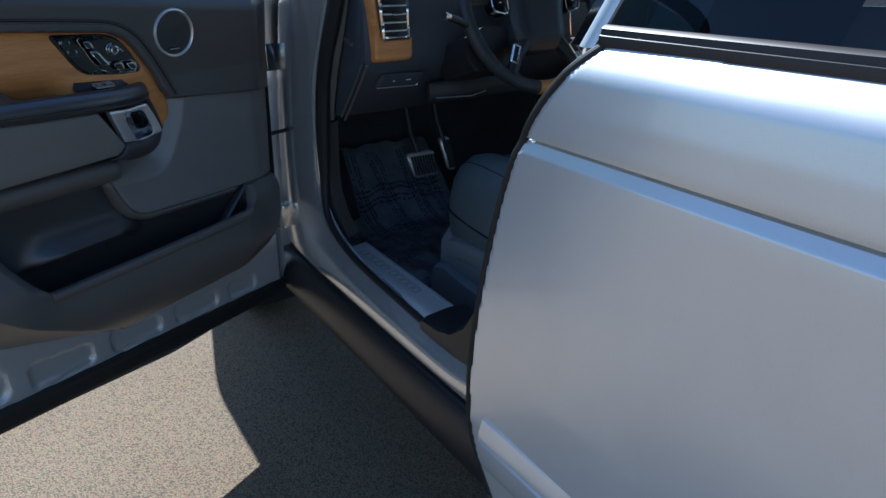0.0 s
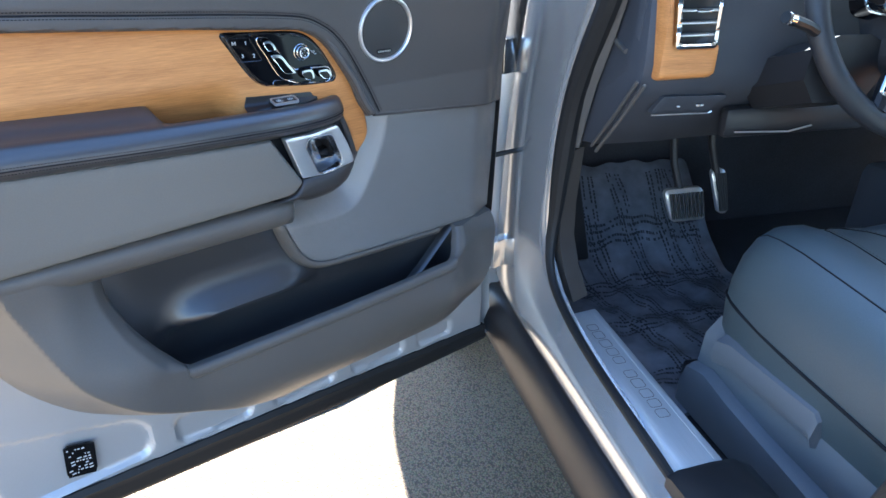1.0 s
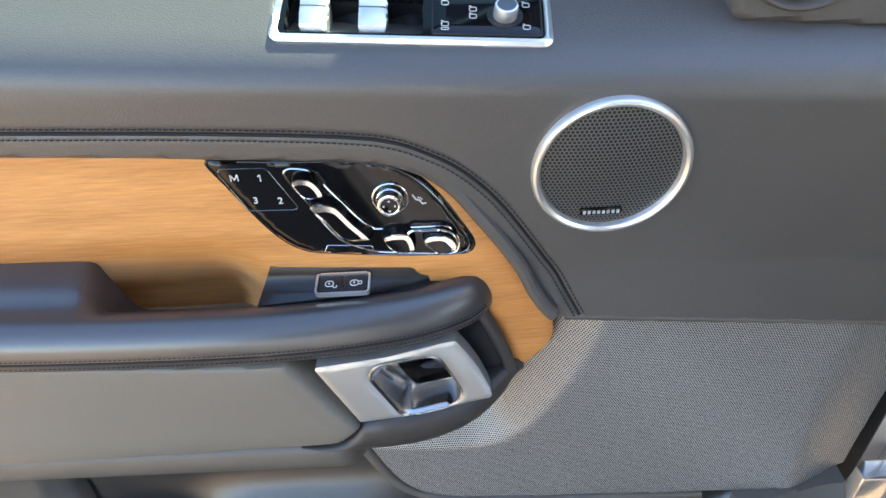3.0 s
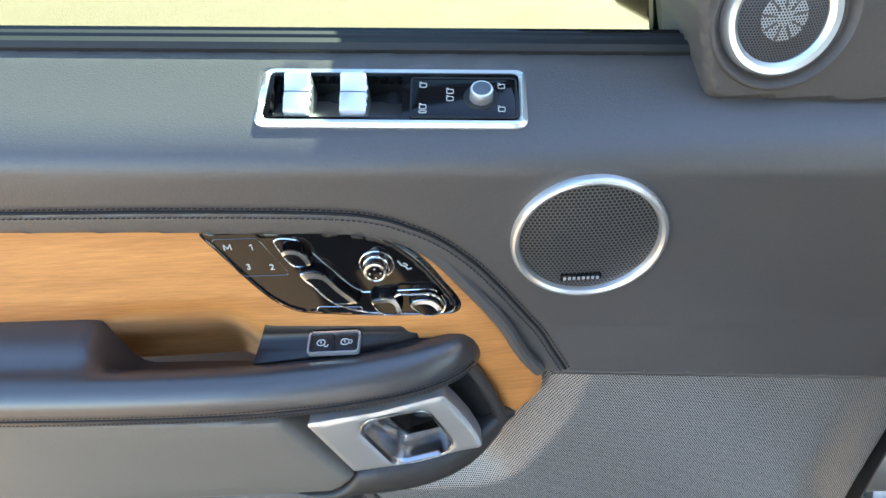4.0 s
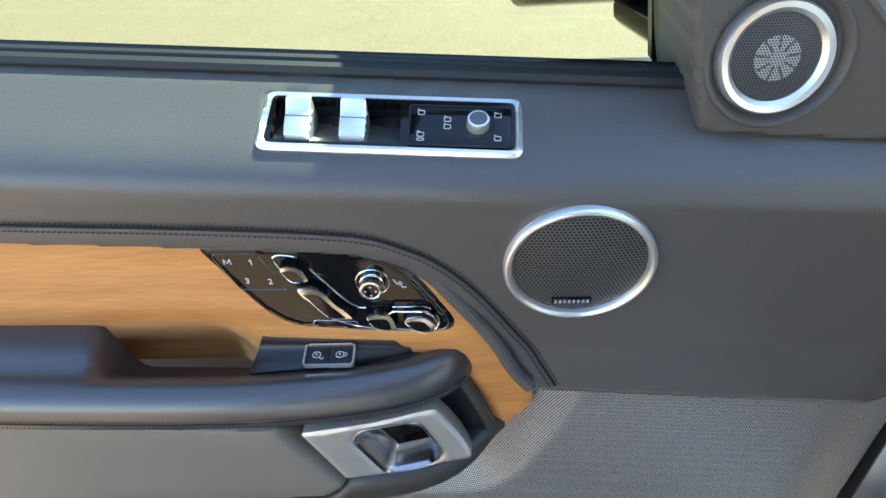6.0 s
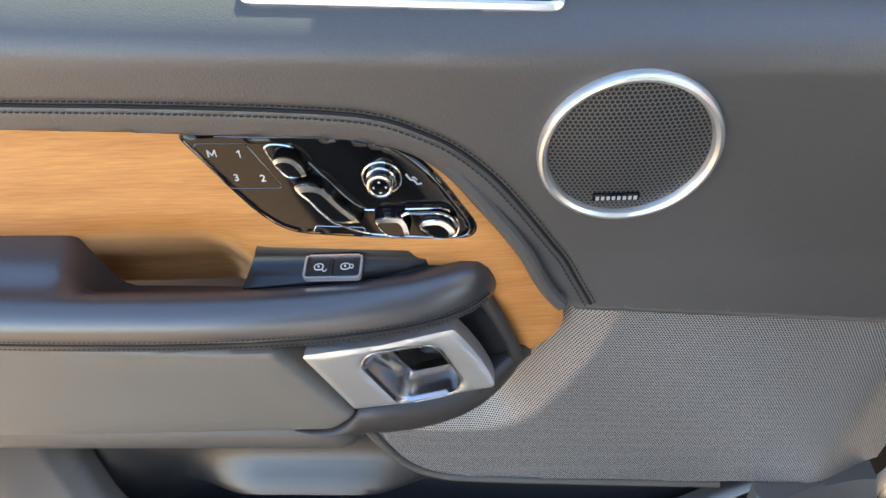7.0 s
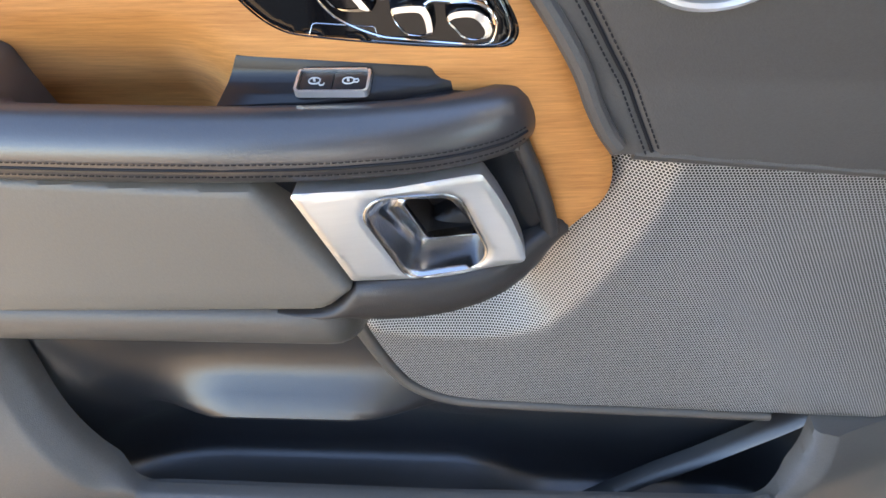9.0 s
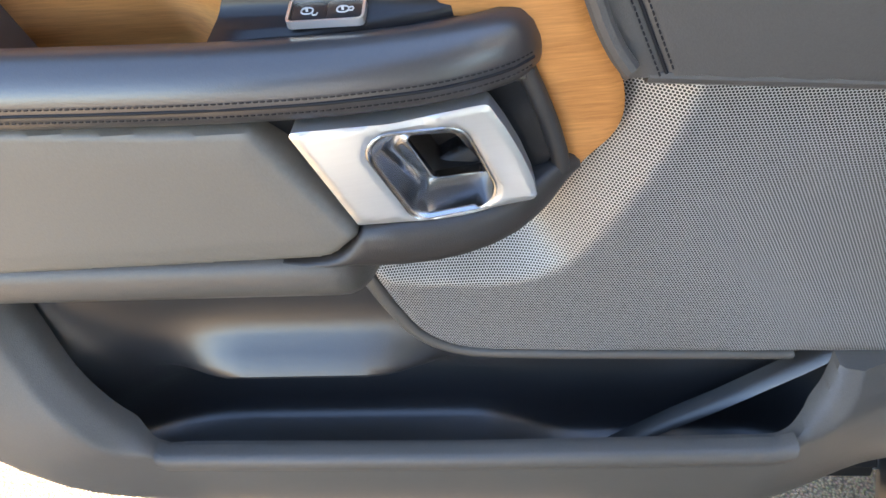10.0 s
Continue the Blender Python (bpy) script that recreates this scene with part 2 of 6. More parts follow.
def thing(name, label, category, place=(0, 0, 0), base=(0, 0, 0), rz=0.0, group="", kind=""):
    """An empty that carries the parts. base: where it stands in the space in which its parts are built."""
    ob = new(name)
    ob.empty_display_size = 0.1
    ob["base"] = list(base)
    ob.matrix_world = pose(*place, 0, 0, rz)
    return tagged(ob, label, category, group, kind)


def door_map(u, v, h):
    return np.stack([u, h, v], 1)


def side_map(u, v, h):
    return np.stack([-h, u, v], 1)


def relief(name, outline, height, material, parent, cell=0.006, rnd=0.004, depth=0.02, to=door_map, label="", holes=()):
    """A sheet inside an outline, raised to height(u, v, d) with d the distance from its edge, its edge rounded over and turned back by depth."""
    lo, hi = outline.min(0) - cell, outline.max(0) + cell
    nu, nv = (np.ceil((hi - lo) / cell)).astype(int) + 1
    gu, gv = np.meshgrid(lo[0] + np.arange(nu) * cell, lo[1] + np.arange(nv) * cell, indexing="ij")
    q = np.stack([gu.ravel(), gv.ravel()], 1)
    c = q.reshape(nu, nv, 2)[:-1, :-1].reshape(-1, 2) + cell / 2
    keep = inside(outline, c)
    for hole in holes:
        keep &= ~inside(hole, c)
    keep = keep.reshape(nu - 1, nv - 1)
    idx = np.arange(nu * nv).reshape(nu, nv)
    quads = np.stack([idx[:-1, :-1], idx[:-1, 1:], idx[1:, 1:], idx[1:, :-1]], -1)[keep]
    edges = {}
    for f in quads:
        for i in range(4):
            a, b = int(f[i]), int(f[(i + 1) % 4])
            if (b, a) in edges:
                del edges[(b, a)]
            else:
                edges[(a, b)] = True
    rim = sorted({a for e in edges for a in e})
    used = np.unique(quads)
    lines = [outline, *holes]
    near = [nearest(l, q[rim]) for l in lines]
    pick = np.argmin([d for d, _ in near], 0)
    q[rim] = np.array([near[k][1][i] for i, k in enumerate(pick)])
    isrim = np.isin(used, rim)
    near = [nearest(l, q[used]) for l in lines]
    d = np.min([a for a, _ in near], 0)
    pick = np.argmin([a for a, _ in near], 0)
    foot = np.array([near[k][1][i] for i, k in enumerate(pick)])
    tight = ~isrim & (d < 0.6 * cell) & (d > 1e-7)
    q[used[tight]] += (q[used][tight] - foot[tight]) / d[tight, None] * (0.6 * cell - d[tight])[:, None]
    d[tight] = 0.6 * cell
    d[isrim] = 0
    u, v = q[used].T
    h = height(u, v, d) * np.ones(len(u))
    if rnd > 0:
        e = np.clip(rnd - d, 0, rnd)
        h = h - (rnd - np.sqrt(np.maximum(rnd * rnd - e * e, 0)))
    verts = to(u, v, h)
    remap = {int(k): i for i, k in enumerate(used)}
    faces = [[remap[int(k)] for k in f] for f in quads]
    if depth > 0:
        back = {}
        hh = h[[remap[k] for k in rim]] - depth
        bv = to(q[rim][:, 0], q[rim][:, 1], hh)
        for i, k in enumerate(rim):
            back[k] = len(verts) + i
        verts = np.concatenate([verts, bv])
        faces += [[remap[b], remap[a], back[a], back[b]] for a, b in edges]
    f = faces[len(faces) // 3] if depth <= 0 else faces[0]
    p0, p1, p2 = (verts[k] for k in f[:3])
    out = to(u[:1], v[:1], h[:1] + 1.0)[0] - to(u[:1], v[:1], h[:1])[0]
    if np.cross(p1 - p0, p2 - p1) @ out < 0:
        faces = [g[::-1] for g in faces]
    ob = mesh_ob(name, verts, faces, material, parent)
    if label:
        ob["label"] = label
    return ob


def frame_map(m):
    """Sheets laid on the x and y of a frame, raised along its z."""
    r, o = np.array(m.to_3x3()), np.array(m.translation)
    return lambda u, v, h: np.stack([u, v, h], 1) @ r.T + o


def tube(name, path, radius, material, parent, sides=8, closed=False, label="", flat=1.0):
    """Round bar along a path; radius a number or one for each point."""
    P = np.array(path, float)
    n = len(P)
    R = np.ones(n) * radius
    verts, faces = [], []
    ref = None
    for i in range(n):
        t = P[(i + 1) % n] - P[i - 1] if closed else P[min(i + 1, n - 1)] - P[max(i - 1, 0)]
        t = t / (np.linalg.norm(t) + 1e-12)
        if ref is None:
            ref = np.cross(t, (0, 0, 1)) if abs(t[2]) < 0.9 else np.cross(t, (1, 0, 0))
        a = ref - (ref @ t) * t
        a /= np.linalg.norm(a)
        ref = a
        b = np.cross(t, a)
        for k in range(sides):
            w = 2 * math.pi * k / sides
            verts.append(P[i] + R[i] * (math.cos(w) * a + flat * math.sin(w) * b))
    for i in range(n if closed else n - 1):
        j = (i + 1) % n
        for k in range(sides):
            m = (k + 1) % sides
            faces.append([i * sides + k, i * sides + m, j * sides + m, j * sides + k])
    if not closed:
        faces += [list(range(sides))[::-1], [(n - 1) * sides + k for k in range(sides)]]
    ob = mesh_ob(name, verts, faces, material, parent)
    if label:
        ob["label"] = label
    return ob


def loft(name, rings, material, parent, label="", caps=True, closed=True, angle=40):
    """Skin over rings of equally many points."""
    k = len(rings[0])
    verts = [p for r in rings for p in r]
    faces = []
    for i in range(len(rings) - 1):
        for j in range(k if closed else k - 1):
            m = (j + 1) % k
            faces.append([i * k + j, i * k + m, (i + 1) * k + m, (i + 1) * k + j])
    if caps:
        faces += [list(range(k))[::-1], [(len(rings) - 1) * k + j for j in range(k)]]
    ob = mesh_ob(name, verts, faces, material, parent, angle=angle)
    bm = bmesh.new()
    bm.from_mesh(ob.data)
    bmesh.ops.recalc_face_normals(bm, faces=bm.faces)
    bm.to_mesh(ob.data)
    bm.free()
    if label:
        ob["label"] = label
    return ob


def block(name, centre, size, material, parent, bevel=0.003, turn=None, label="", segments=2):
    """Box with rounded edges; turn: a rotation matrix."""
    bm = bmesh.new()
    bmesh.ops.create_cube(bm, size=1.0)
    bmesh.ops.scale(bm, vec=size, verts=bm.verts)
    if bevel > 0:
        bmesh.ops.bevel(bm, geom=list(bm.edges), offset=min(bevel, min(size) * 0.49), segments=segments, affect='EDGES', profile=0.5)
    m = Matrix.Translation(centre) @ (turn.to_4x4() if turn is not None else Matrix.Identity(4))
    bm.transform(m)
    me = bpy.data.meshes.new(name)
    bm.to_mesh(me)
    bm.free()
    me.materials.append(material)
    me.polygons.foreach_set("use_smooth", [True] * len(me.polygons))
    me.set_sharp_from_angle(angle=radians(40))
    ob = new(name, me)
    if parent is not None:
        ob.parent = parent
        if parent.parent is None:
            ob.location = -Vector(parent.get("base", (0, 0, 0)))
    if label:
        ob["label"] = label
    return ob


def lathe(name, profile, frame_m, material, parent, sides=48, label=""):
    """Turned shape: profile of (radius, height), on the z axis of frame_m."""
    verts, faces = [], []
    for r, h in profile:
        for k in range(sides):
            w = 2 * math.pi * k / sides
            verts.append(frame_m @ Vector((r * math.cos(w), r * math.sin(w), h)))
    for i in range(len(profile) - 1):
        for k in range(sides):
            m = (k + 1) % sides
            faces.append([i * sides + k, i * sides + m, (i + 1) * sides + m, (i + 1) * sides + k])
    if profile[0][0] > 1e-6:
        faces.append(list(range(sides))[::-1])
    faces.append([(len(profile) - 1) * sides + k for k in range(sides)])
    ob = mesh_ob(name, verts, faces, material, parent, angle=30)
    if label:
        ob["label"] = label
    return ob


def facing(origin, normal, up=(0, 0, 1)):
    """Frame at origin whose z axis is normal and whose y axis leans to up."""
    z = Vector(normal).normalized()
    x = Vector(up).cross(z).normalized()
    return Matrix.Translation(origin) @ Matrix((x, z.cross(x), z)).transposed().to_4x4()


# ---- ground ----
def build_ground():
    bm = bmesh.new()
    r = 300.0
    bmesh.ops.create_grid(bm, x_segments=24, y_segments=24, size=r)
    me = bpy.data.meshes.new("ground")
    bm.to_mesh(me)
    bm.free()
    me.materials.append(ASPHALT)
    tagged(new("ground", me), "rough tan-grey asphalt parking lot ground in sun", "ground", kind="structure")


build_ground()


# ---- open front door ----
# Door space: x from the hinge to the latch, y out of the trim, z up.
DOOR = thing("car_door", "open silver front car door with dark leather and wood inner trim", "car door", (0, 0, 0.36), (0, 0, 0.36), 206.4)

WOOD_TOP = spline([(1.13, 1.2545), (0.964, 1.2437), (0.855, 1.2362), (0.7576, 1.2297), (0.7118, 1.2257), (0.666, 1.2222), (0.6234, 1.2186), (0.6095, 1.2157), (0.5956, 1.2105), (0.5818, 1.2027), (0.5677, 1.1899), (0.5529, 1.1692), (0.5371, 1.1461), (0.5250, 1.1255), (0.5175, 1.1080), (0.5091, 1.0925), (0.5010, 1.0815)], 5)
WOOD_LINE = np.concatenate([
    WOOD_TOP,
    spline([(0.4970, 1.0745), (0.4924, 1.0556), (0.4929, 1.0411), (0.4981, 1.0299), (0.5070, 1.0204), (0.5160, 1.0100)], 4),
    np.array([(0.522, 1.012), (0.5285, 1.035), (0.5365, 1.058), (0.548, 1.085), (0.562, 1.098), (0.70, 1.07), (1.13, 1.06)])])
SEAM = [(1.13, 1.2705), (0.93, 1.2590), (0.85, 1.2537), (0.7973, 1.2505), (0.7418, 1.2472), (0.6873, 1.2433), (0.6469, 1.2398), (0.62, 1.2366), (0.6068, 1.234), (0.5936, 1.2297), (0.5804, 1.223), (0.567, 1.215), (0.5532, 1.203), (0.5386, 1.1862), (0.5229, 1.1629), (0.5055, 1.1344), (0.4961, 1.1190), (0.488, 1.1022), (0.4765, 1.0785)]


# The window switches' frame on the sloping shelf: x towards the hinge, y up the slope.
SHELF = Matrix(((-0.971, -0.0367, -0.0634, 0.5854), (0, -0.683, 0.5703, 0.1472), (-0.0753, 0.4736, 0.8175, 1.2981), (0, 0, 0, 1)))


def face(u, v):
    """The leather face of the upper door, which bends back into the shelf under the window."""
    a = 0.172 + 0.12 * (np.clip(v, 1.12, 1.27) - 1.20) - 0.03 * step(-u, -0.24, -0.165)
    b = 0.1625 + 1.44 * (1.289 + 0.0755 * (u - 0.586) - v)
    k = 0.022
    m = np.clip(0.5 + 0.5 * (b - a) / k, 0, 1)
    return b + (a - b) * m - k * m * (1 - m)


def upper_height(u, v, d):
    q = np.stack([u, v], 1)
    line, _ = nearest(spline(SEAM, 6), q, False)
    return face(u, v) - 0.0018 * (1 - step(line, 0.0, 0.005))


def shelf_top(u):
    return 1.3062 + 0.0775 * (u - 0.425)


def build_upper_trim():
    top = [(u, float(shelf_top(u))) for u in np.linspace(1.13, 0.165, 14)]
    outline = np.array(top + [(0.163, 1.2), (0.165, 1.047), (0.470, 1.0740), (0.52, 1.0765), (1.135, 1.0765)])
    well = [SHELF @ Vector((x, y, 0)) for x, y in ((-0.079, -0.0195), (0.080, -0.0195), (0.080, 0.0215), (-0.077, 0.0215))]
    well = np.array([(p[0], p[2]) for p in well])
    relief("upper_trim", outline, upper_height, LEATHER, DOOR, 0.003, 0.004, 0.03, label="charcoal leather upper door trim", holes=(WOOD_LINE, well))
    relief("wood_trim", WOOD_LINE, lambda u, v, d: 0.1570 + 0.002 * np.sin(np.clip((v - 1.06) / 0.17, 0, 1) * math.pi) - 0.08 * np.clip(0.56 - u, 0, 0.1) - 0.06 * np.clip(1.13 - v, 0, 0.2) * (u < 0.70) - 0.040 * step(-v, -1.165, -1.085) * step(u, 0.690, 0.745), WOOD, DOOR, 0.005, 0.002, 0.012, label="satin golden wood veneer panel")


def build_trim_roll():
    """Turned-in leather edge along the wood panel."""
    line = WOOD_TOP
    d = np.gradient(line, axis=0)
    n = np.stack([d[:, 1], -d[:, 0]], 1)
    n /= np.linalg.norm(n, axis=1)[:, None]
    n *= np.sign((n * (line - np.array((0.75, 1.14)))).sum(1))[:, None]
    q = line + n * 0.0050
    tube("leather_edge", [(u, 0.1672, v) for u, v in q], 0.0052, LEATHER, DOOR, 10)
    low = np.stack([np.linspace(0.486, 0.172, 40), np.linspace(1.0768, 1.0500, 40)], 1)
    tube("leather_edge", [(u, w - 0.0045, v) for (u, v), w in zip(low, face(low[:, 0], low[:, 1]))], 0.0048, LEATHER, DOOR, 10)


def lift(line, off):
    """A line in the door's plane as points on the leather face."""
    p = np.array(line)
    return np.stack([p[:, 0], face(p[:, 0], p[:, 1]) + off, p[:, 1]], 1)


def resample(P, gap):
    seg = np.r_[0, np.cumsum(np.linalg.norm(np.diff(P, axis=0), axis=1))]
    s = np.arange(gap / 2, seg[-1], gap)
    return np.stack([np.interp(s, seg, P[:, k]) for k in range(P.shape[1])], 1)


def stitches(name, line3, normal, parent, gap=0.0040, size=0.0028, fat=0.0006, material=None):
    """A row of short raised threads along a line."""
    P = resample(np.array(line3), gap)
    verts, faces = [], []
    for i in range(len(P)):
        t = P[min(i + 1, len(P) - 1)] - P[max(i - 1, 0)]
        t = t / np.linalg.norm(t)
        nn = np.array(normal, float) if np.ndim(normal) == 1 else normal[i]
        b = np.cross(nn, t)
        b /= np.linalg.norm(b)
        nn = np.cross(t, b)
        base = len(verts)
        for s, h, w in ((-0.5, 0, 0.5), (-0.3, 0.9, 0.8), (0.3, 0.9, 0.8), (0.5, 0, 0.5)):
            for side in (-1, 1):
                verts.append(P[i] + t * s * size + b * side * w * fat + nn * (h * fat))
        for k in range(3):
            a = base + 2 * k
            faces.append([a, a + 1, a + 3, a + 2])
    ob = mesh_ob(name, verts, faces, material or THREAD, parent)
    tagged(ob, kind="stuff")
    return ob


def build_seam():
    mid = spline(SEAM, 8)
    d = np.gradient(mid, axis=0)
    nrm = np.stack([-d[:, 1], d[:, 0]], 1)
    nrm /= np.linalg.norm(nrm, axis=1)[:, None]
    tube("seam", lift(mid, -0.0010), 0.0011, THREAD, DOOR, 6)
    for off in (-0.0036, 0.0036):
        line = mid + nrm * off
        stitches("stitching", lift(line, 0.0002), (0, 1, 0), DOOR, 0.0036, 0.0028, 0.0006)


def build_speaker():
    m = facing((0.468, 0.1735, 1.2068), (0, 1, -0.14))
    lathe("speaker_ring", [(0.0497, -0.008), (0.0497, 0.002), (0.0487, 0.0038), (0.0470, 0.0043), (0.0450, 0.0030), (0.0437, 0.0), (0.0437, -0.006)], m, ALU, DOOR, 72, "satin silver speaker ring")
    g = perf_disc("speaker_grille", 0.0438, 0.0030, m, 0.14, GRILLE, DOOR)
    turn = m.to_3x3()
    badge = block("badge", m @ Vector((-0.0030, -0.0318, 0.0022)), (0.0272, 0.0056, 0.0022), GLOSS, g, 0.0010, turn)
    n = 8
    for i in range(n):
        x = -0.0030 - 0.0108 + i * (0.0216 / (n - 1))
        block("badge_bar", m @ Vector((x, -0.0318, 0.0035)), (0.0019, 0.0026, 0.0005), ALU, badge, 0.0, turn)


def perf_disc(name, radius, dome, m, lean, material, parent):
    """Slightly domed perforated disc that leans with its ring; its holes run true in the door's plane."""
    t = np.linspace(0, 2 * math.pi, 72, endpoint=False)
    u0, w, v0 = m.translation
    out = np.stack([u0 + radius * np.cos(t), v0 + radius * np.sin(t)], 1)
    return relief(name, out, lambda u, v, d: w + lean * (v - v0) + dome * (1 - ((u - u0) ** 2 + (v - v0) ** 2) / radius ** 2), material, parent, 0.006, 0.0, 0.0)


PULL = [(0.655, 0.972), (0.61, 0.976), (0.575, 0.988), (0.548, 1.014), (0.525, 1.040), (0.502, 1.069)]
MESH_FOOT = spline([(0.205, 0.819), (0.304, 0.8225), (0.45, 0.8270), (0.5563, 0.8315), (0.5967, 0.8370), (0.6222, 0.8525), (0.6381, 0.8775), (0.6531, 0.9145), (0.661, 0.940), (0.665, 0.957)], 5)
MESH_LINE = np.concatenate([
    np.array([(0.490, 1.0735), (0.167, 1.0445), (0.170, 0.92), (0.176, 0.820)]),
    MESH_FOOT,
    spline(PULL, 5)])


BEND = spline([(0.668, 0.925), (0.645, 0.915), (0.603, 0.911), (0.554, 0.912), (0.517, 0.928), (0.487, 0.974), (0.468, 1.013), (0.457, 1.050), (0.450, 1.080)], 6)
BAND = np.concatenate([BEND, np.array([(0.52, 1.11), (0.70, 1.0)])])


def mesh_height(u, v, d):
    q = np.stack([u, v], 1)
    far, _ = nearest(BEND, q, False)
    far = np.where(inside(BAND, q), far, 0)
    return 0.146 + 0.006 * step(v, 0.84, 1.07) - 0.62 * np.minimum(far, 0.05) - 0.03 * step(-u, -0.26, -0.165)


def build_mesh_panel():
    relief("mesh_panel", MESH_LINE, mesh_height, MESH, DOOR, 0.004, 0.0025, 0.006, label="silver-grey perforated metal speaker panel")
    foot = resample(MESH_FOOT[6:], 0.004)
    run = np.gradient(foot, axis=0)
    out = np.stack([run[:, 1], -run[:, 0]], 1) / np.linalg.norm(run, axis=1)[:, None]
    base = mesh_height(foot[:, 0], foot[:, 1], None)
    rings = [[(p[0] + n[0] * k, h + e, p[1] + n[1] * k) for k, e in ((0.0004, -0.008), (0.0012, -0.0010), (0.0030, 0.0006), (0.0070, 0.0004), (0.0120, -0.0030), (0.0165, -0.0095), (0.0185, -0.018), (0.0185, -0.028))] for p, n, h in zip(foot, out, base)]
    loft("mesh_border", rings, PLASTIC, DOOR, "rounded grey border below the mesh panel", closed=False, caps=False, angle=60)


POCKET = np.concatenate([
    np.array([(0.66, 0.966), (0.80, 0.962), (0.912, 0.961)]),
    spline([(0.928, 0.945), (0.931, 0.915), (0.925, 0.885), (0.911, 0.847), (0.890, 0.811), (0.870, 0.784), (0.852, 0.765)], 4),
    np.array([(0.6, 0.762), (0.345, 0.768)]),
    spline([(0.325, 0.785), (0.307, 0.81), (0.296, 0.84), (0.292, 0.87)], 4),
    np.array([(0.32, 0.93), (0.60, 0.965), (0.645, 0.968)])])
FOLD = spline([(1.05, 1.0), (1.042, 0.945), (1.031, 0.908), (1.0015, 0.826), (0.975, 0.784), (0.942, 0.749), (0.901, 0.717), (0.85, 0.684), (0.78, 0.642), (0.70, 0.602)], 5)


def lower_height(u, v, d):
    q = np.stack([u, v], 1)
    dist, _ = nearest(POCKET, q)
    h = 0.200 - 0.06 * np.clip((0.745 - v) / 0.15, 0, 1) ** 3.0 - 0.045 * step(-u, -0.36, -0.19)
    h = h - 0.048 * step(v, 0.775, 0.935) * (1 - 0.5 * step(u, 0.92, 1.0)) + 0.017 * step(u, 0.83, 0.95)
    fold, foot = nearest(FOLD, q, False)
    beyond = (u - foot[:, 0] > 0) & (v < 1.0)
    h = h - np.where(beyond, 1.6 * fold, 0)
    h = h - 0.012 * step(-u, -0.345, -0.275) * step(v, 0.785, 0.830)
    side = step(v, 0.772, 0.795)
    h = h - 0.85 * side * np.clip(0.015 - dist, 0, 0.015)
    e, _ = nearest(MESH_LINE, q)
    under = inside(MESH_LINE, q)
    return np.where(under, np.minimum(h, mesh_height(u, v, d) - 0.012 - 0.02 * step(e, 0, 0.01)), h)


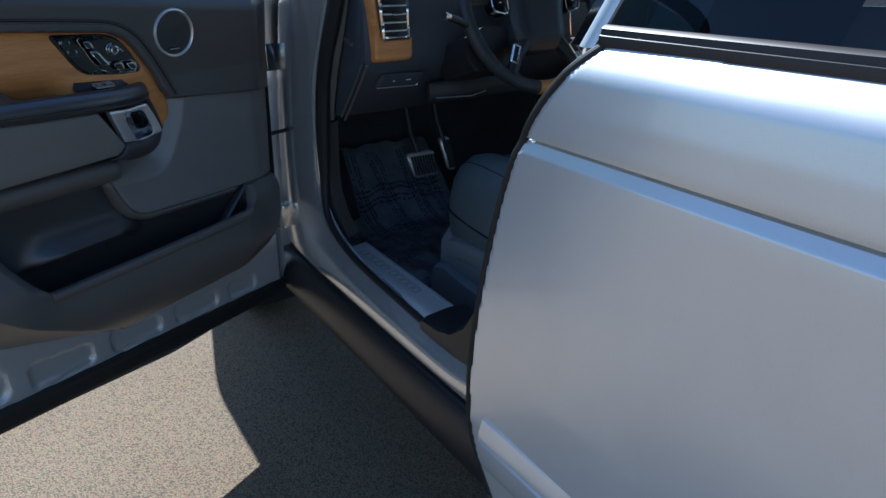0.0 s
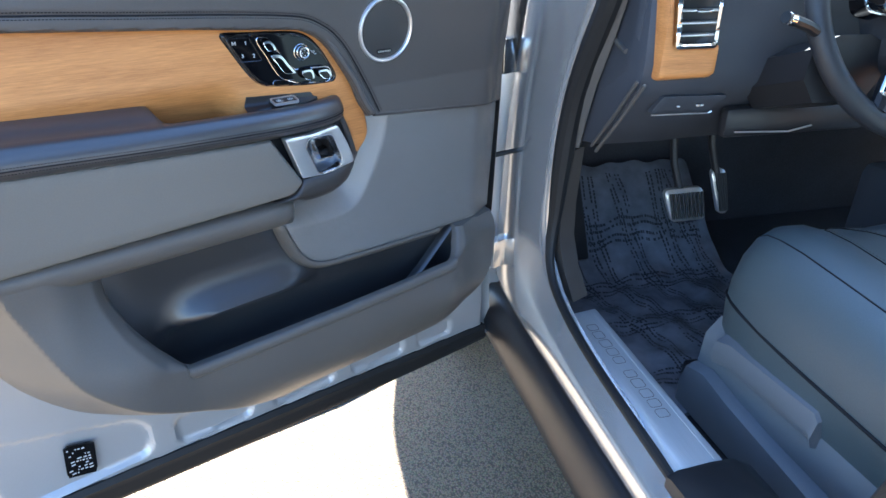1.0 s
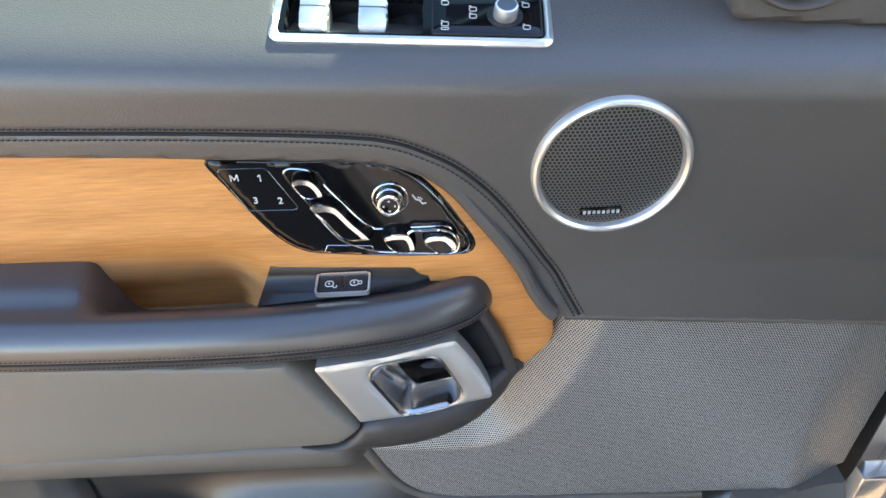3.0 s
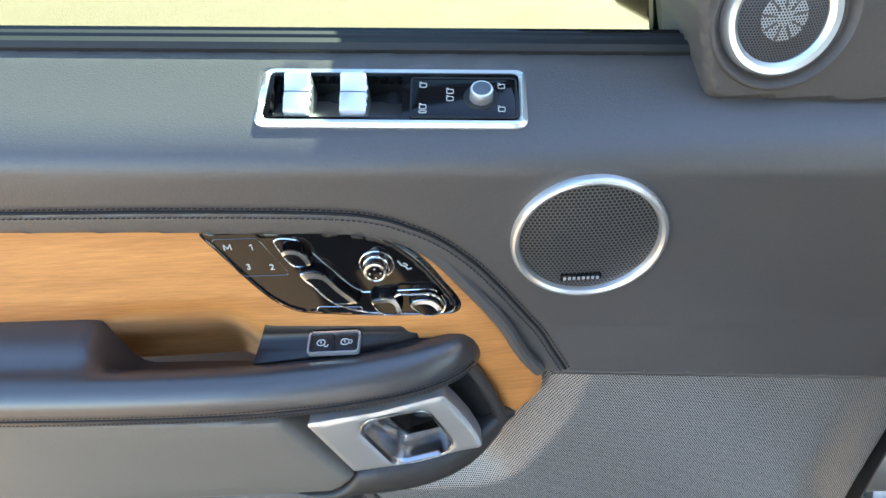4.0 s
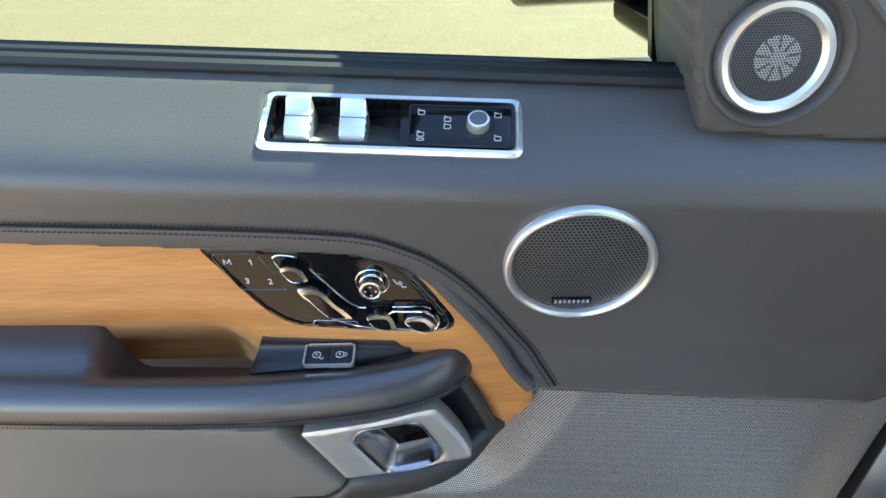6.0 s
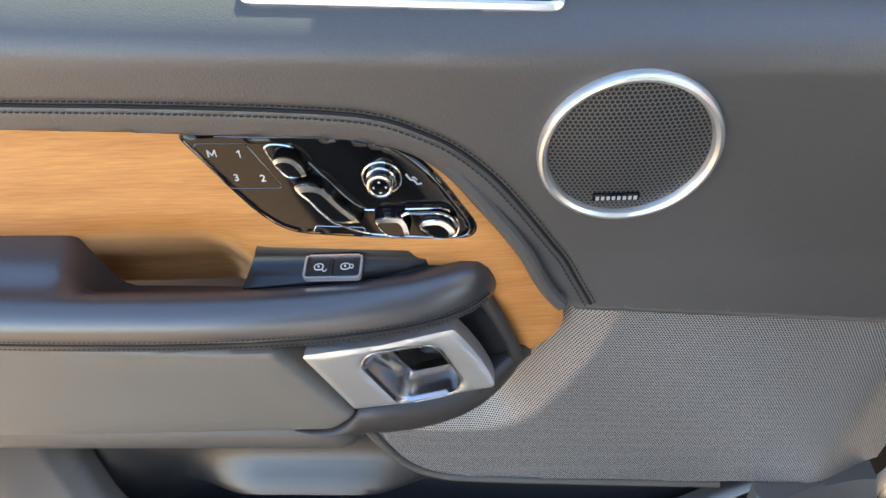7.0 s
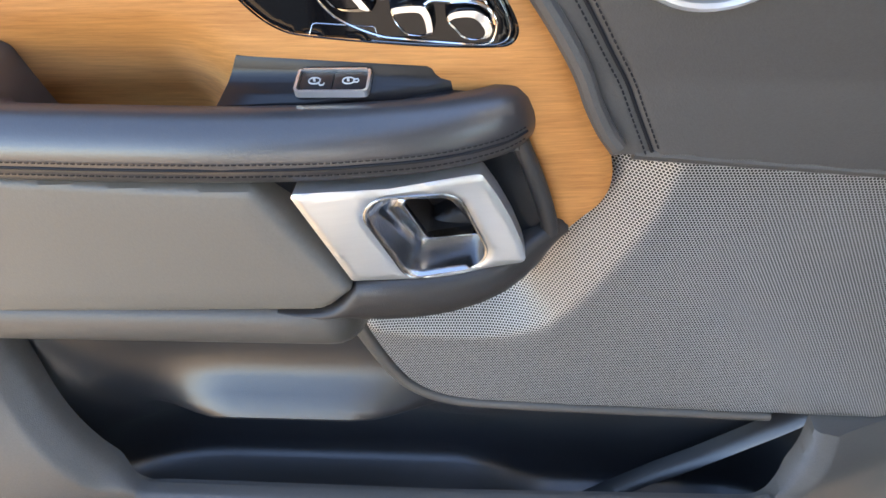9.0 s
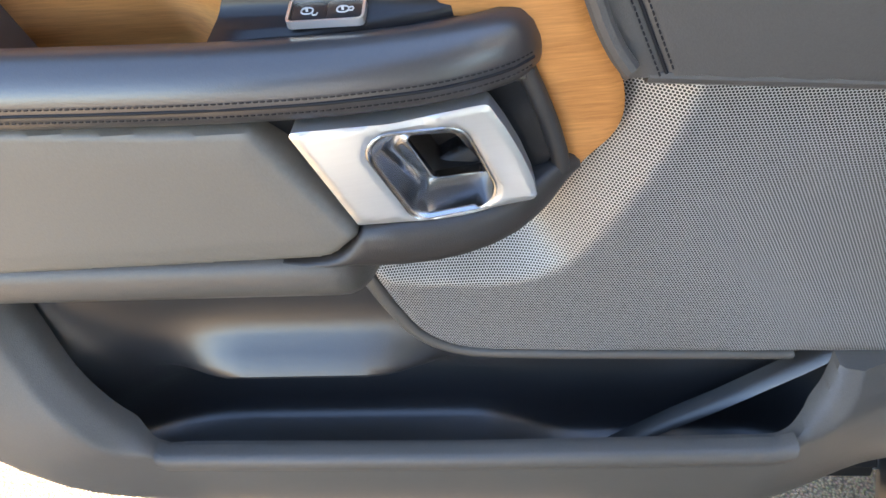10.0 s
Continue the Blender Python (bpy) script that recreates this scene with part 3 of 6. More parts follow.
def build_pocket(lt):
    """The tub behind the pocket's opening: a back wall with a bottle shelf, curved ends and a floor."""
    prof = [(0.150, 0.985), (0.140, 0.955), (0.132, 0.915), (0.127, 0.880), (0.1258, 0.862), (0.1280, 0.851), (0.1335, 0.842), (0.1425, 0.8315), (0.1510, 0.8215), (0.1548, 0.8150), (0.1525, 0.8095), (0.118, 0.806), (0.106, 0.790), (0.106, 0.760), (0.106, 0.725), (0.110, 0.706), (0.120, 0.699), (0.150, 0.696), (0.176, 0.698), (0.184, 0.712), (0.186, 0.755)]
    plain = [(0.150, 0.985), (0.142, 0.955), (0.134, 0.915), (0.128, 0.875), (0.126, 0.860), (0.125, 0.845), (0.124, 0.832), (0.122, 0.822), (0.121, 0.812), (0.120, 0.806), (0.119, 0.800), (0.118, 0.790), (0.116, 0.775), (0.113, 0.750), (0.111, 0.715), (0.112, 0.680), (0.120, 0.670), (0.150, 0.667), (0.174, 0.668), (0.181, 0.690), (0.186, 0.755)]
    rings = []
    for u in np.concatenate([np.linspace(0.945, 0.82, 14), np.linspace(0.80, 0.66, 8), np.linspace(0.65, 0.50, 16), np.linspace(0.48, 0.36, 5), np.linspace(0.35, 0.270, 9)]):
        end = float(np.clip((u - 0.815) / 0.115, 0, 1) + np.clip((0.345 - u) / 0.060, 0, 1))
        end = 1 - math.sqrt(max(1 - end * end, 0))
        left = float(step(u, 0.790, 0.885))
        ring = []
        for i in range(len(prof)):
            a, b = np.array(prof[i]), np.array(plain[i])
            slant = 0.612 + 0.25 * (0.83 - prof[i][1]) if i < 13 else 0.53
            k = float(step(u, slant - 0.035, slant + 0.060)) * (1 - left if i < 13 else 1)
            w, z = b + (a - b) * k
            z = z + 0.05 * end * (i > 13) * (i < 19)
            front = 0.186 - 0.048 * float(step(z, 0.775, 0.935)) - 0.045 * float(step(-u, -0.36, -0.19))
            limit = float(lower_height(np.array([u]), np.array([z]), None)[0]) - 0.010
            ring.append((u, min(w + (front - w) * end, limit), z))
        rings.append(ring)
    loft("pocket_liner", rings, LINER, lt, "moulded pocket tub with bottle shelf", caps=False, closed=False, angle=50)
    rib = []
    for u, z, t in ((0.302, 0.818, 0.010), (0.32, 0.800, 0.010), (0.34, 0.782, 0.010), (0.375, 0.750, 0.009), (0.41, 0.722, 0.008), (0.44, 0.694, 0.008), (0.475, 0.660, 0.008)):
        rib.append([(u, 0.128, z + 0.001), (u, 0.136, z + 0.002), (u, 0.144, z - 0.001), (u, 0.147, z - 0.005), (u, 0.143, z - t), (u, 0.128, z - t)])
    loft("pocket_rib", rib, LINER, lt, angle=50)
    bar = [[(u, w, z + e) for w, z in ((0.188, 0.760), (0.2035, 0.759), (0.2060, 0.762), (0.2062, 0.770), (0.2045, 0.7755), (0.1995, 0.7775), (0.190, 0.777))] for u, e in ((0.859, -0.003), (0.852, -0.008), (0.72, -0.009), (0.60, -0.009), (0.46, -0.007), (0.352, -0.004), (0.338, 0.003))]
    loft("pocket_lip", bar, PLASTIC, lt, "rounded pocket lip", angle=60)


def build_lower_trim():
    out = np.concatenate([
        np.array([(0.60, 0.985), (0.32, 0.965), (0.186, 0.90)]),
        spline([(0.184, 0.80), (0.190, 0.70), (0.212, 0.635), (0.26, 0.604), (0.44, 0.594), (0.62, 0.594), (0.74, 0.590), (0.82, 0.603), (0.90, 0.630), (0.95, 0.657), (0.991, 0.688), (1.044, 0.750), (1.073, 0.80), (1.10, 0.86), (1.13, 0.94)], 5),
        np.array([(1.13, 0.972)])])
    lt = relief("lower_trim", out, lower_height, PLASTIC, DOOR, 0.0032, 0.003, 0.013, label="moulded grey lower door trim with open storage pocket", holes=(POCKET,))
    build_pocket(lt)
    roll = [[(u, max(w - d - 0.010, 0.138), z + e - 0.008) for w, z in ((0.140, 0.944), (0.165, 0.9425), (0.183, 0.9440), (0.1945, 0.9500), (0.2010, 0.9585), (0.2040, 0.9690), (0.2030, 0.9800), (0.196, 0.9880), (0.140, 0.990))] for u, e, d in ((1.13, 0.004, 0), (0.95, 0.0, 0), (0.80, 0.0, 0), (0.70, 0.0, 0), (0.672, 0.0, 0), (0.664, -0.001, 0.002), (0.658, -0.002, 0.007), (0.653, -0.003, 0.016), (0.650, -0.005, 0.030))]
    loft("trim_ledge", roll, PLASTIC, DOOR, "rounded grey ledge above the pocket", angle=60)
    pad = fillet([(1.13, 0.9800, 0), (0.80, 0.9880, 0), (0.6640, 0.9920, 0.020), (0.6450, 1.0080, 0.006), (0.6895, 1.0815, 0.007), (0.74, 1.0830, 0), (1.13, 1.106, 0)], 10)
    relief("armrest_pad", pad, lambda u, v, d: 0.2045 + 0.0015 * step(d, 0, 0.02), PAD_LEATHER, DOOR, 0.0022, 0.006, 0.05, label="grey leather pad below the armrest")


# How far the armrest's front stands out, from the latch end to its tip by the wood.
ARM_FRONT = ((0.5395, 0.150), (0.5415, 0.156), (0.545, 0.162), (0.550, 0.168), (0.557, 0.175), (0.57, 0.1825), (0.58, 0.187), (0.60, 0.1935), (0.63, 0.2000), (0.66, 0.2045), (0.70, 0.2095), (0.75, 0.2125), (0.80, 0.2135), (1.13, 0.216))
ARM_LIFT = ((0.54, -0.001), (0.60, -0.0015), (0.66, 0.0), (0.75, 0.0045), (0.85, 0.008), (1.0, 0.016), (1.13, 0.022))


def arm_front(u):
    return float(np.interp(u, *zip(*ARM_FRONT)))


def arm_lift(u):
    return float(np.interp(u, *zip(*ARM_LIFT)))


def arm_ring(u, raised=0.0, thick=1.0):
    f, e = arm_front(u), arm_lift(u)
    back = min(0.148, f - 0.042)
    sec = [(back, 1.066), (back, 1.086), (f - 0.040, 1.0975), (f - 0.034, 1.1085), (f - 0.028, 1.1150), (f - 0.021, 1.1185), (f - 0.0135, 1.1178), (f - 0.007, 1.1130), (f - 0.0025, 1.1060), (f, 1.0975), (f - 0.0003, 1.0900), (f - 0.003, 1.0845), (f - 0.010, 1.0805), (f - 0.03, 1.072)]
    ring = []
    for i, (w, z) in enumerate(sec):
        if raised and i in (1, 2, 3, 4):
            z = z + ((1.1355, 1.1290, 1.1245, 1.1210)[i - 1] - z) * raised
        ring.append((u, w, 1.092 + (z - 1.092) * thick + e))
    return ring


def build_armrest():
    rings = [arm_ring(u, k) for u, k in ((1.13, 1), (0.98, 1), (0.90, 1), (0.838, 1), (0.830, 0.97), (0.826, 0.85), (0.821, 0.55), (0.815, 0.22), (0.809, 0.05), (0.802, 0))]
    rings += [arm_ring(u) for u in (0.76, 0.73, 0.70, 0.68, 0.66, 0.64, 0.62, 0.605, 0.59, 0.58, 0.57, 0.563)]
    rings += [arm_ring(0.557, 0, 0.99), arm_ring(0.551, 0, 0.95), arm_ring(0.546, 0, 0.86), arm_ring(0.542, 0, 0.70), arm_ring(0.5395, 0, 0.42)]
    a = loft("armrest", rings, LEATHER_SOFT, DOOR, "padded dark leather armrest with double stitching", angle=60)
    us = [1.13, 0.98, 0.86, 0.78, 0.72, 0.66, 0.63, 0.60, 0.58, 0.57, 0.56, 0.552, 0.546]
    P = spline([(u, arm_front(u) + 0.0002, 1.0935 + arm_lift(u)) for u in us], 6)
    tube("seam", P + np.array((0, -0.0004, 0)), 0.0009, THREAD, a, 6)
    for off in (-0.0036, 0.0036):
        Q = P + np.array((0, 0.0004 if off > 0 else -0.0002, off))
        stitches("stitching", Q, (0.15, 1, 0.2), a, 0.0033, 0.0025, 0.0005)


def plate_h(u):
    return 0.205 - 0.24 * (0.66 - u) + 3.0 * np.clip(0.585 - u, 0, 0.1) ** 2


def build_handle():
    house = fillet([(0.668, 0.988, 0.01), (0.60, 0.984, 0.03), (0.545, 1.002, 0.02), (0.5275, 1.035, 0.01), (0.5415, 1.075, 0.03), (0.558, 1.112, 0.004), (0.60, 1.115, 0.01), (0.69, 1.098, 0.0)])
    cut = fillet([(0.632, 1.067, 0.006), (0.575, 1.063, 0.012), (0.560, 1.010, 0.008), (0.605, 1.010, 0.006)], 4)
    hs = relief("handle_housing", house, lambda u, v, d: plate_h(u) - 0.030 + 0.012 * step(v, 1.055, 1.10), PLASTIC_DARK, DOOR, 0.004, 0.0, 0.04, holes=(cut,))
    rim = spline([(0.5540, 0.1570, 1.100), (0.5490, 0.1565, 1.0816), (0.5425, 0.1560, 1.0662), (0.5350, 0.1550, 1.0461), (0.5290, 0.1540, 1.0260), (0.5275, 0.1530, 1.015)], 6)
    tube("handle_rim", rim, 0.0055, LIP, hs, 14)
    lip = []
    for u, f, lo, hi in ((0.696, 0.2000, 0.9862, 0.9870), (0.682, 0.2035, 0.9850, 0.9882), (0.668, 0.2052, 0.9832, 0.9905), (0.660, 0.2050, 0.9820, 0.9930), (0.653, 0.2044, 0.9806, 0.9983), (0.648, 0.2038, 0.9782, 1.0050), (0.643, 0.2030, 0.9760, 1.0118), (0.625, 0.2005, 0.9735, 1.0112), (0.605, 0.1970, 0.9728, 1.0095), (0.588, 0.1930, 0.9736, 1.0085), (0.570, 0.1870, 0.9760, 1.0095), (0.555, 0.1800, 0.9795, 1.0125), (0.543, 0.1720, 0.9845, 1.0165), (0.533, 0.1640, 0.9905, 1.0205), (0.525, 0.1565, 0.9990, 1.0220), (0.519, 0.1520, 1.0045, 1.0205), (0.515, 0.1490, 1.0090, 1.0160)):
        t = hi - lo
        lip.append([(u, w, z) for w, z in ((f - 0.024, hi), (f - 0.007, hi), (f - 0.0025, hi - 0.08 * t), (f - 0.0004, hi - 0.25 * t), (f, hi - 0.45 * t), (f - 0.0012, hi - 0.65 * t), (f - 0.0045, hi - 0.85 * t), (f - 0.011, lo), (f - 0.030, lo - 0.001))])
    loft("handle_lip", lip, LIP, hs, angle=60)
    plate = fillet([(0.6705, 1.0795, 0.002), (0.62, 1.0750, 0.06), (0.5705, 1.0775, 0.004), (0.5615, 1.0625, 0.03), (0.5530, 1.0455, 0.03), (0.5465, 1.0285, 0.03), (0.5430, 1.0140, 0.004), (0.59, 1.0065, 0.06), (0.6455, 1.0145, 0.002)])
    outer = fillet([(0.6390, 1.0700, 0.011), (0.5840, 1.0665, 0.016), (0.5625, 1.0130, 0.012), (0.6135, 1.0120, 0.012)], 6)
    inner = fillet([(0.6150, 1.0635, 0.003), (0.5880, 1.0600, 0.010), (0.5685, 1.0240, 0.004), (0.6010, 1.0295, 0.006)], 6)
    c = outer.mean(0)
    hole = c + (outer - c) * 1.03
    p = relief("handle_plate", plate, lambda u, v, d: plate_h(u), ALU, DOOR, 0.0025, 0.0012, 0.014, label="brushed aluminium inner door handle plate", holes=(hole,))

    def ring(k, dz, grow=1.0):
        q = outer + (inner - outer) * k
        q = c + (q - c) * grow
        return [(a, plate_h(a) + max(dz * (1 + 1.7 * float(step(c[1] - b, 0.002, 0.020))), -0.048), b) for a, b in q]
    cup = [ring(0, -0.0003, 1.06), ring(0, 0.0003, 1.035), ring(0, 0.0001, 1.0), ring(0.08, -0.0015), ring(0.22, -0.0058), ring(0.40, -0.0088), ring(0.58, -0.0095), ring(0.78, -0.0085), ring(0.95, -0.0068), ring(1.0, -0.0072), ring(1.0, -0.011)]
    loft("handle_cup", cup, POLISHED, p, "polished metal handle cup", caps=False, angle=50)
    loft("handle_recess", [ring(1.0, -0.0100), ring(1.0, -0.0250, 1.06), ring(1.0, -0.0480, 1.08)], LIP, p, caps=False)
    wide = c + (outer - c) * 1.08
    relief("recess_back", wide, lambda u, v, d: plate_h(u) - 0.046 + 0 * u, LIP, p, 0.004, 0.0, 0.002)
    mid = spline([(0.6085, 1.0245), (0.598, 1.0305), (0.588, 1.0345), (0.572, 1.0370)], 4)
    lever = np.concatenate([mid, np.array([(0.5660, 1.012), (0.606, 1.012)])])
    relief("release_lever", lever, lambda u, v, d: plate_h(u) - 0.0300 + 0.003 * step(d, 0, 0.012), PLASTIC_DARK, p, 0.002, 0.003, 0.015, label="black release lever")


def rect(x0, y0, x1, y1, r):
    return fillet([(x0, y0, r), (x1, y0, r), (x1, y1, r), (x0, y1, r)], 4)


def build_lock_panel():
    prof = [(0.1560, 1.1372), (0.1590, 1.1370), (0.1597, 1.1350), (0.1600, 1.1310), (0.1608, 1.1270), (0.1635, 1.1240), (0.1700, 1.1218), (0.1800, 1.1185), (0.1880, 1.1150), (0.1880, 1.1050)]
    rings = [[(u + (1.1372 - z) * k, w, z - 0.0025 - (0.699 - u) * 0.066 * min(max((z - 1.119) / 0.018, 0), 1)) for w, z in [(min(w, arm_front(u) - 0.030), z) for w, z in prof]] for u, k in ((0.6990, 0.45), (0.6975, 0.45), (0.66, 0.15), (0.60, 0.0), (0.560, 0.0))]
    s = loft("lock_panel", rings, SATIN_BLACK, DOOR, "satin black lock switch panel", closed=False, caps=False, angle=60)
    m = facing((0.6470, 0.1700, 1.1238), (0, 0.24, 0.971))
    fr = fillet([(-0.0192, -0.0094, 0.003), (0.0192, -0.0094, 0.003), (0.0192, 0.0094, 0.003), (-0.0192, 0.0094, 0.003)])
    hole = fillet([(-0.0178, -0.0081, 0.002), (0.0178, -0.0081, 0.002), (0.0178, 0.0081, 0.002), (-0.0178, 0.0081, 0.002)])
    f = relief("lock_frame", fr, lambda u, v, d: 0.003 + 0 * u, ALU, s, 0.0012, 0.0004, 0.004, frame_map(m), holes=(hole,))
    for sx in (-1, 1):
        x = sx * 0.0088
        b = relief("lock_button", fillet([(x - 0.0086, -0.0080, 0.001), (x + 0.0086, -0.0080, 0.001), (x + 0.0086, 0.0080, 0.001), (x - 0.0086, 0.0080, 0.001)]), lambda u, v, d: 0.0015 + 0 * u, PLASTIC_DARK, s, 0.003, 0.0006, 0.003, frame_map(m))
        pts = [m @ Vector((x + a, c, 0.0018)) for a, c in rect(-0.0036, -0.0024, 0.0022, 0.0024, 0.0022)]
        tube("lock_icon", pts, 0.00042, PAPER, b, 5, True)
        block("lock_icon_bar", m @ Vector((x - 0.0008, 0, 0.0018)), (0.0012, 0.0006, 0.0022), PAPER, b, 0)
        arc = [(0.0022, 0.0012), (0.0040, 0.0014), (0.0046, 0.0), (0.0040, -0.0014), (0.0022, -0.0012)] if sx > 0 else [(0.0018, -0.0020), (0.0026, -0.0036), (0.0042, -0.0034), (0.0046, -0.0018)]
        tube("lock_shackle", [m @ Vector((x + a, c, 0.0018)) for a, c in arc], 0.0004, PAPER, b, 5)


SWITCH = np.concatenate([
    spline([(0.7176, 1.2203), (0.6787, 1.2182), (0.6306, 1.2153), (0.607, 1.2108), (0.5916, 1.2026), (0.5762, 1.1864), (0.5633, 1.1664), (0.5553, 1.1516), (0.5540, 1.1440), (0.5580, 1.1392), (0.5693, 1.1379), (0.6056, 1.1392), (0.6560, 1.1440), (0.6741, 1.1484), (0.688, 1.1598), (0.7011, 1.1789), (0.7139, 1.2007), (0.7225, 1.2150), (0.7222, 1.2185)], 5, True)])


def text(name, body, place, size, material, parent):
    c = bpy.data.curves.new(name, 'FONT')
    c.body, c.size, c.align_x, c.align_y, c.extrude, c.offset = body, 1.0, 'CENTER', 'CENTER', 0.015, 0.012
    tmp = new(name + "_tmp", c)
    me = bpy.data.meshes.new_from_object(tmp)
    bpy.data.objects.remove(tmp)
    me.materials.clear()
    me.materials.append(material)
    me.transform(place @ Matrix.Scale(size, 4))
    ob = new(name, me)
    ob.parent = parent
    return ob


def build_switches():
    sp = relief("seat_switch_panel", SWITCH, lambda u, v, d: 0.1605 + 0 * u, GLOSS, DOOR, 0.0024, 0.0022, 0.008, label="gloss black seat switch panel")
    tube("panel_rim", [(a, 0.1578, b) for a, b in SWITCH], 0.0014, GLOSS, sp, 8, True)
    mid = SWITCH.mean(0)
    # Grey bead drawn for the highlight along the rim's top and right.
    tube("rim_line", [(a, 0.1606, b) for a, b in mid + (SWITCH[2:58] - mid) * 0.962], 0.00055, PLASTIC_GLOSS, sp, 6)
    mem = fillet([(0.7185, 1.2140, 0.003), (0.6855, 1.2130, 0.005), (0.6690, 1.1812, 0.002), (0.7030, 1.1822, 0.005)], 4)
    tube("memory_outline", [(a, 0.1606, b) for a, b in mem], 0.00032, PLASTIC_GLOSS, sp, 5, True)
    for u, v, strokes in ((0.7070, 1.2072, [(-0.0024, -0.0023), (-0.0022, 0.0023), (0.0, -0.0014), (0.0022, 0.0023), (0.0024, -0.0023)]), (0.6906, 1.2062, [(-0.0012, 0.0012), (0.0003, 0.0023), (0.0003, -0.0023)])):
        for (a, b), (c, d) in zip(strokes, strokes[1:]):
            tube("button_mark", [(u - a, 0.1608, v + b), (u - c, 0.1608, v + d)], 0.00045, PAPER, sp, 6)
    for ch, u, v in (("3", 0.6968, 1.1897), ("2", 0.6806, 1.1886)):
        text("button_mark", ch, facing((u, 0.1607, v), (0, 1, 0)), 0.0068, PAPER, sp)
    ring = spline([(0.6745, 1.2082), (0.6730, 1.2108), (0.6688, 1.2117), (0.6608, 1.2104), (0.6564, 1.2074), (0.6459, 1.1923), (0.6304, 1.1712), (0.6225, 1.1648), (0.6174, 1.1630), (0.5755, 1.1626), (0.5687, 1.1586), (0.5640, 1.1510), (0.5646, 1.1446), (0.5674, 1.1408), (0.5764, 1.1400), (0.6123, 1.1432), (0.6231, 1.1450), (0.6370, 1.1505), (0.6467, 1.1574), (0.6552, 1.1702), (0.6626, 1.1854), (0.6714, 1.1999)], 4, True)
    tube("switch_outline", [(a, 0.1608, b) for a, b in ring], 0.0007, CHROME, sp, 6, True)
    tube("panel_mark", [(a, 0.1606, b) for a, b in ((0.6578, 1.1459), (0.6555, 1.1510), (0.6540, 1.1515), (0.6255, 1.1494), (0.6244, 1.1488), (0.6237, 1.1447))], 0.00035, POLISHED, sp, 5)

    def toggle(pts, top, label):
        """A dark wedge standing out of the panel, its front face edged in chrome."""
        front = spline(pts, 3, True)
        c = front.mean(0)
        back = c + (front - c) * 1.12 + np.array((0.0, 0.0035))
        inner = c + (front - c) * 0.78 + np.array((0.0012, -0.0016))
        rings = [[(a, 0.1585, e) for a, e in back], [(a, top - 0.0035, e) for a, e in c + (front - c) * 1.05 + np.array((0.0, 0.001))], [(a, top - 0.0012, e) for a, e in front]]
        s = loft("seat_switch", rings, GLOSS, sp, label, caps=False, angle=50)
        loft("switch_edge", [[(a, top - 0.0013, e) for a, e in c + (front - c) * 1.01], [(a, top - 0.0002, e) for a, e in c + (front - c) * 0.97], [(a, top, e) for a, e in inner], [(a, top - 0.0014, e) for a, e in inner]], CHROME, s, caps=False, angle=40)
        loft("switch_face", [[(a, top - 0.0030, e) for a, e in inner], [(a, top - 0.0008, e) for a, e in inner + (c - inner) * 0.03]], GLOSS, s)
    toggle([(0.6688, 1.2055), (0.6631, 1.2073), (0.6569, 1.2058), (0.6529, 1.2012), (0.6507, 1.1956), (0.6527, 1.1939), (0.6618, 1.1942), (0.6670, 1.2009)], 0.1690, "chrome-edged backrest switch")
    toggle([(0.6599, 1.1863), (0.6552, 1.1886), (0.6470, 1.1877), (0.6418, 1.1836), (0.6342, 1.1726), (0.6251, 1.1617), (0.6257, 1.1596), (0.6379, 1.1601), (0.6448, 1.1659), (0.6536, 1.1793)], 0.1700, "chrome-edged cushion switch")
    toggle([(0.6148, 1.1592), (0.6124, 1.1616), (0.6003, 1.1622), (0.5965, 1.1593), (0.5949, 1.1536), (0.5956, 1.1483), (0.6059, 1.1483), (0.6113, 1.1525)], 0.1695, "chrome-edged headrest switch")
    toggle([(0.5881, 1.1561), (0.5850, 1.1591), (0.5755, 1.1598), (0.5696, 1.1569), (0.5658, 1.1505), (0.5691, 1.1461), (0.5787, 1.1466), (0.5845, 1.1522)], 0.1700, "chrome-edged headrest switch")
    tube("switch_bridge", spline([(u, 0.1665, v) for u, v in ((0.6147, 1.1582), (0.6014, 1.1602), (0.5951, 1.1637), (0.5874, 1.1634), (0.5754, 1.1629), (0.5678, 1.1590), (0.5654, 1.1522))], 5), 0.0011, CHROME, sp, 8)
    m = facing((0.6083, 0.1603, 1.1862), (0, 1, 0))
    tube("dial_ring", [m @ Vector((0.0117 * math.cos(a), 0.0112 * math.sin(a), 0.0006)) for a in np.linspace(0, 2 * math.pi, 40, endpoint=False)], 0.0006, CHROME, sp, 6, True)
    k = lathe("lumbar_dial", [(0.0092, 0), (0.0092, 0.004), (0.0086, 0.0045), (0.0083, 0.0090), (0.0078, 0.0104), (0.0066, 0.0107), (0.0060, 0.0103)], m, CHROME, sp, 36, "round chrome lumbar dial")
    lathe("dial_cap", [(0.0060, 0.0101), (0.0054, 0.0106), (0.0, 0.0107)], m, GLOSS, k, 24)
    for i in range(4):
        a = i * math.pi / 2
        c = [m @ Vector((r * math.cos(a + e), r * math.sin(a + e), 0.0109)) for r, e in ((0.0046, 0.0), (0.0034, 0.30), (0.0034, -0.30))]
        mesh_ob("dial_mark", c, [[0, 1, 2]], PAPER, k)
    tube("seat_icon", [(u, 0.1609, v) for u, v in ((0.5935, 1.1884), (0.5912, 1.1846), (0.5890, 1.1840), (0.5872, 1.1812), (0.5846, 1.1817))], 0.0006, PAPER, sp, 5)
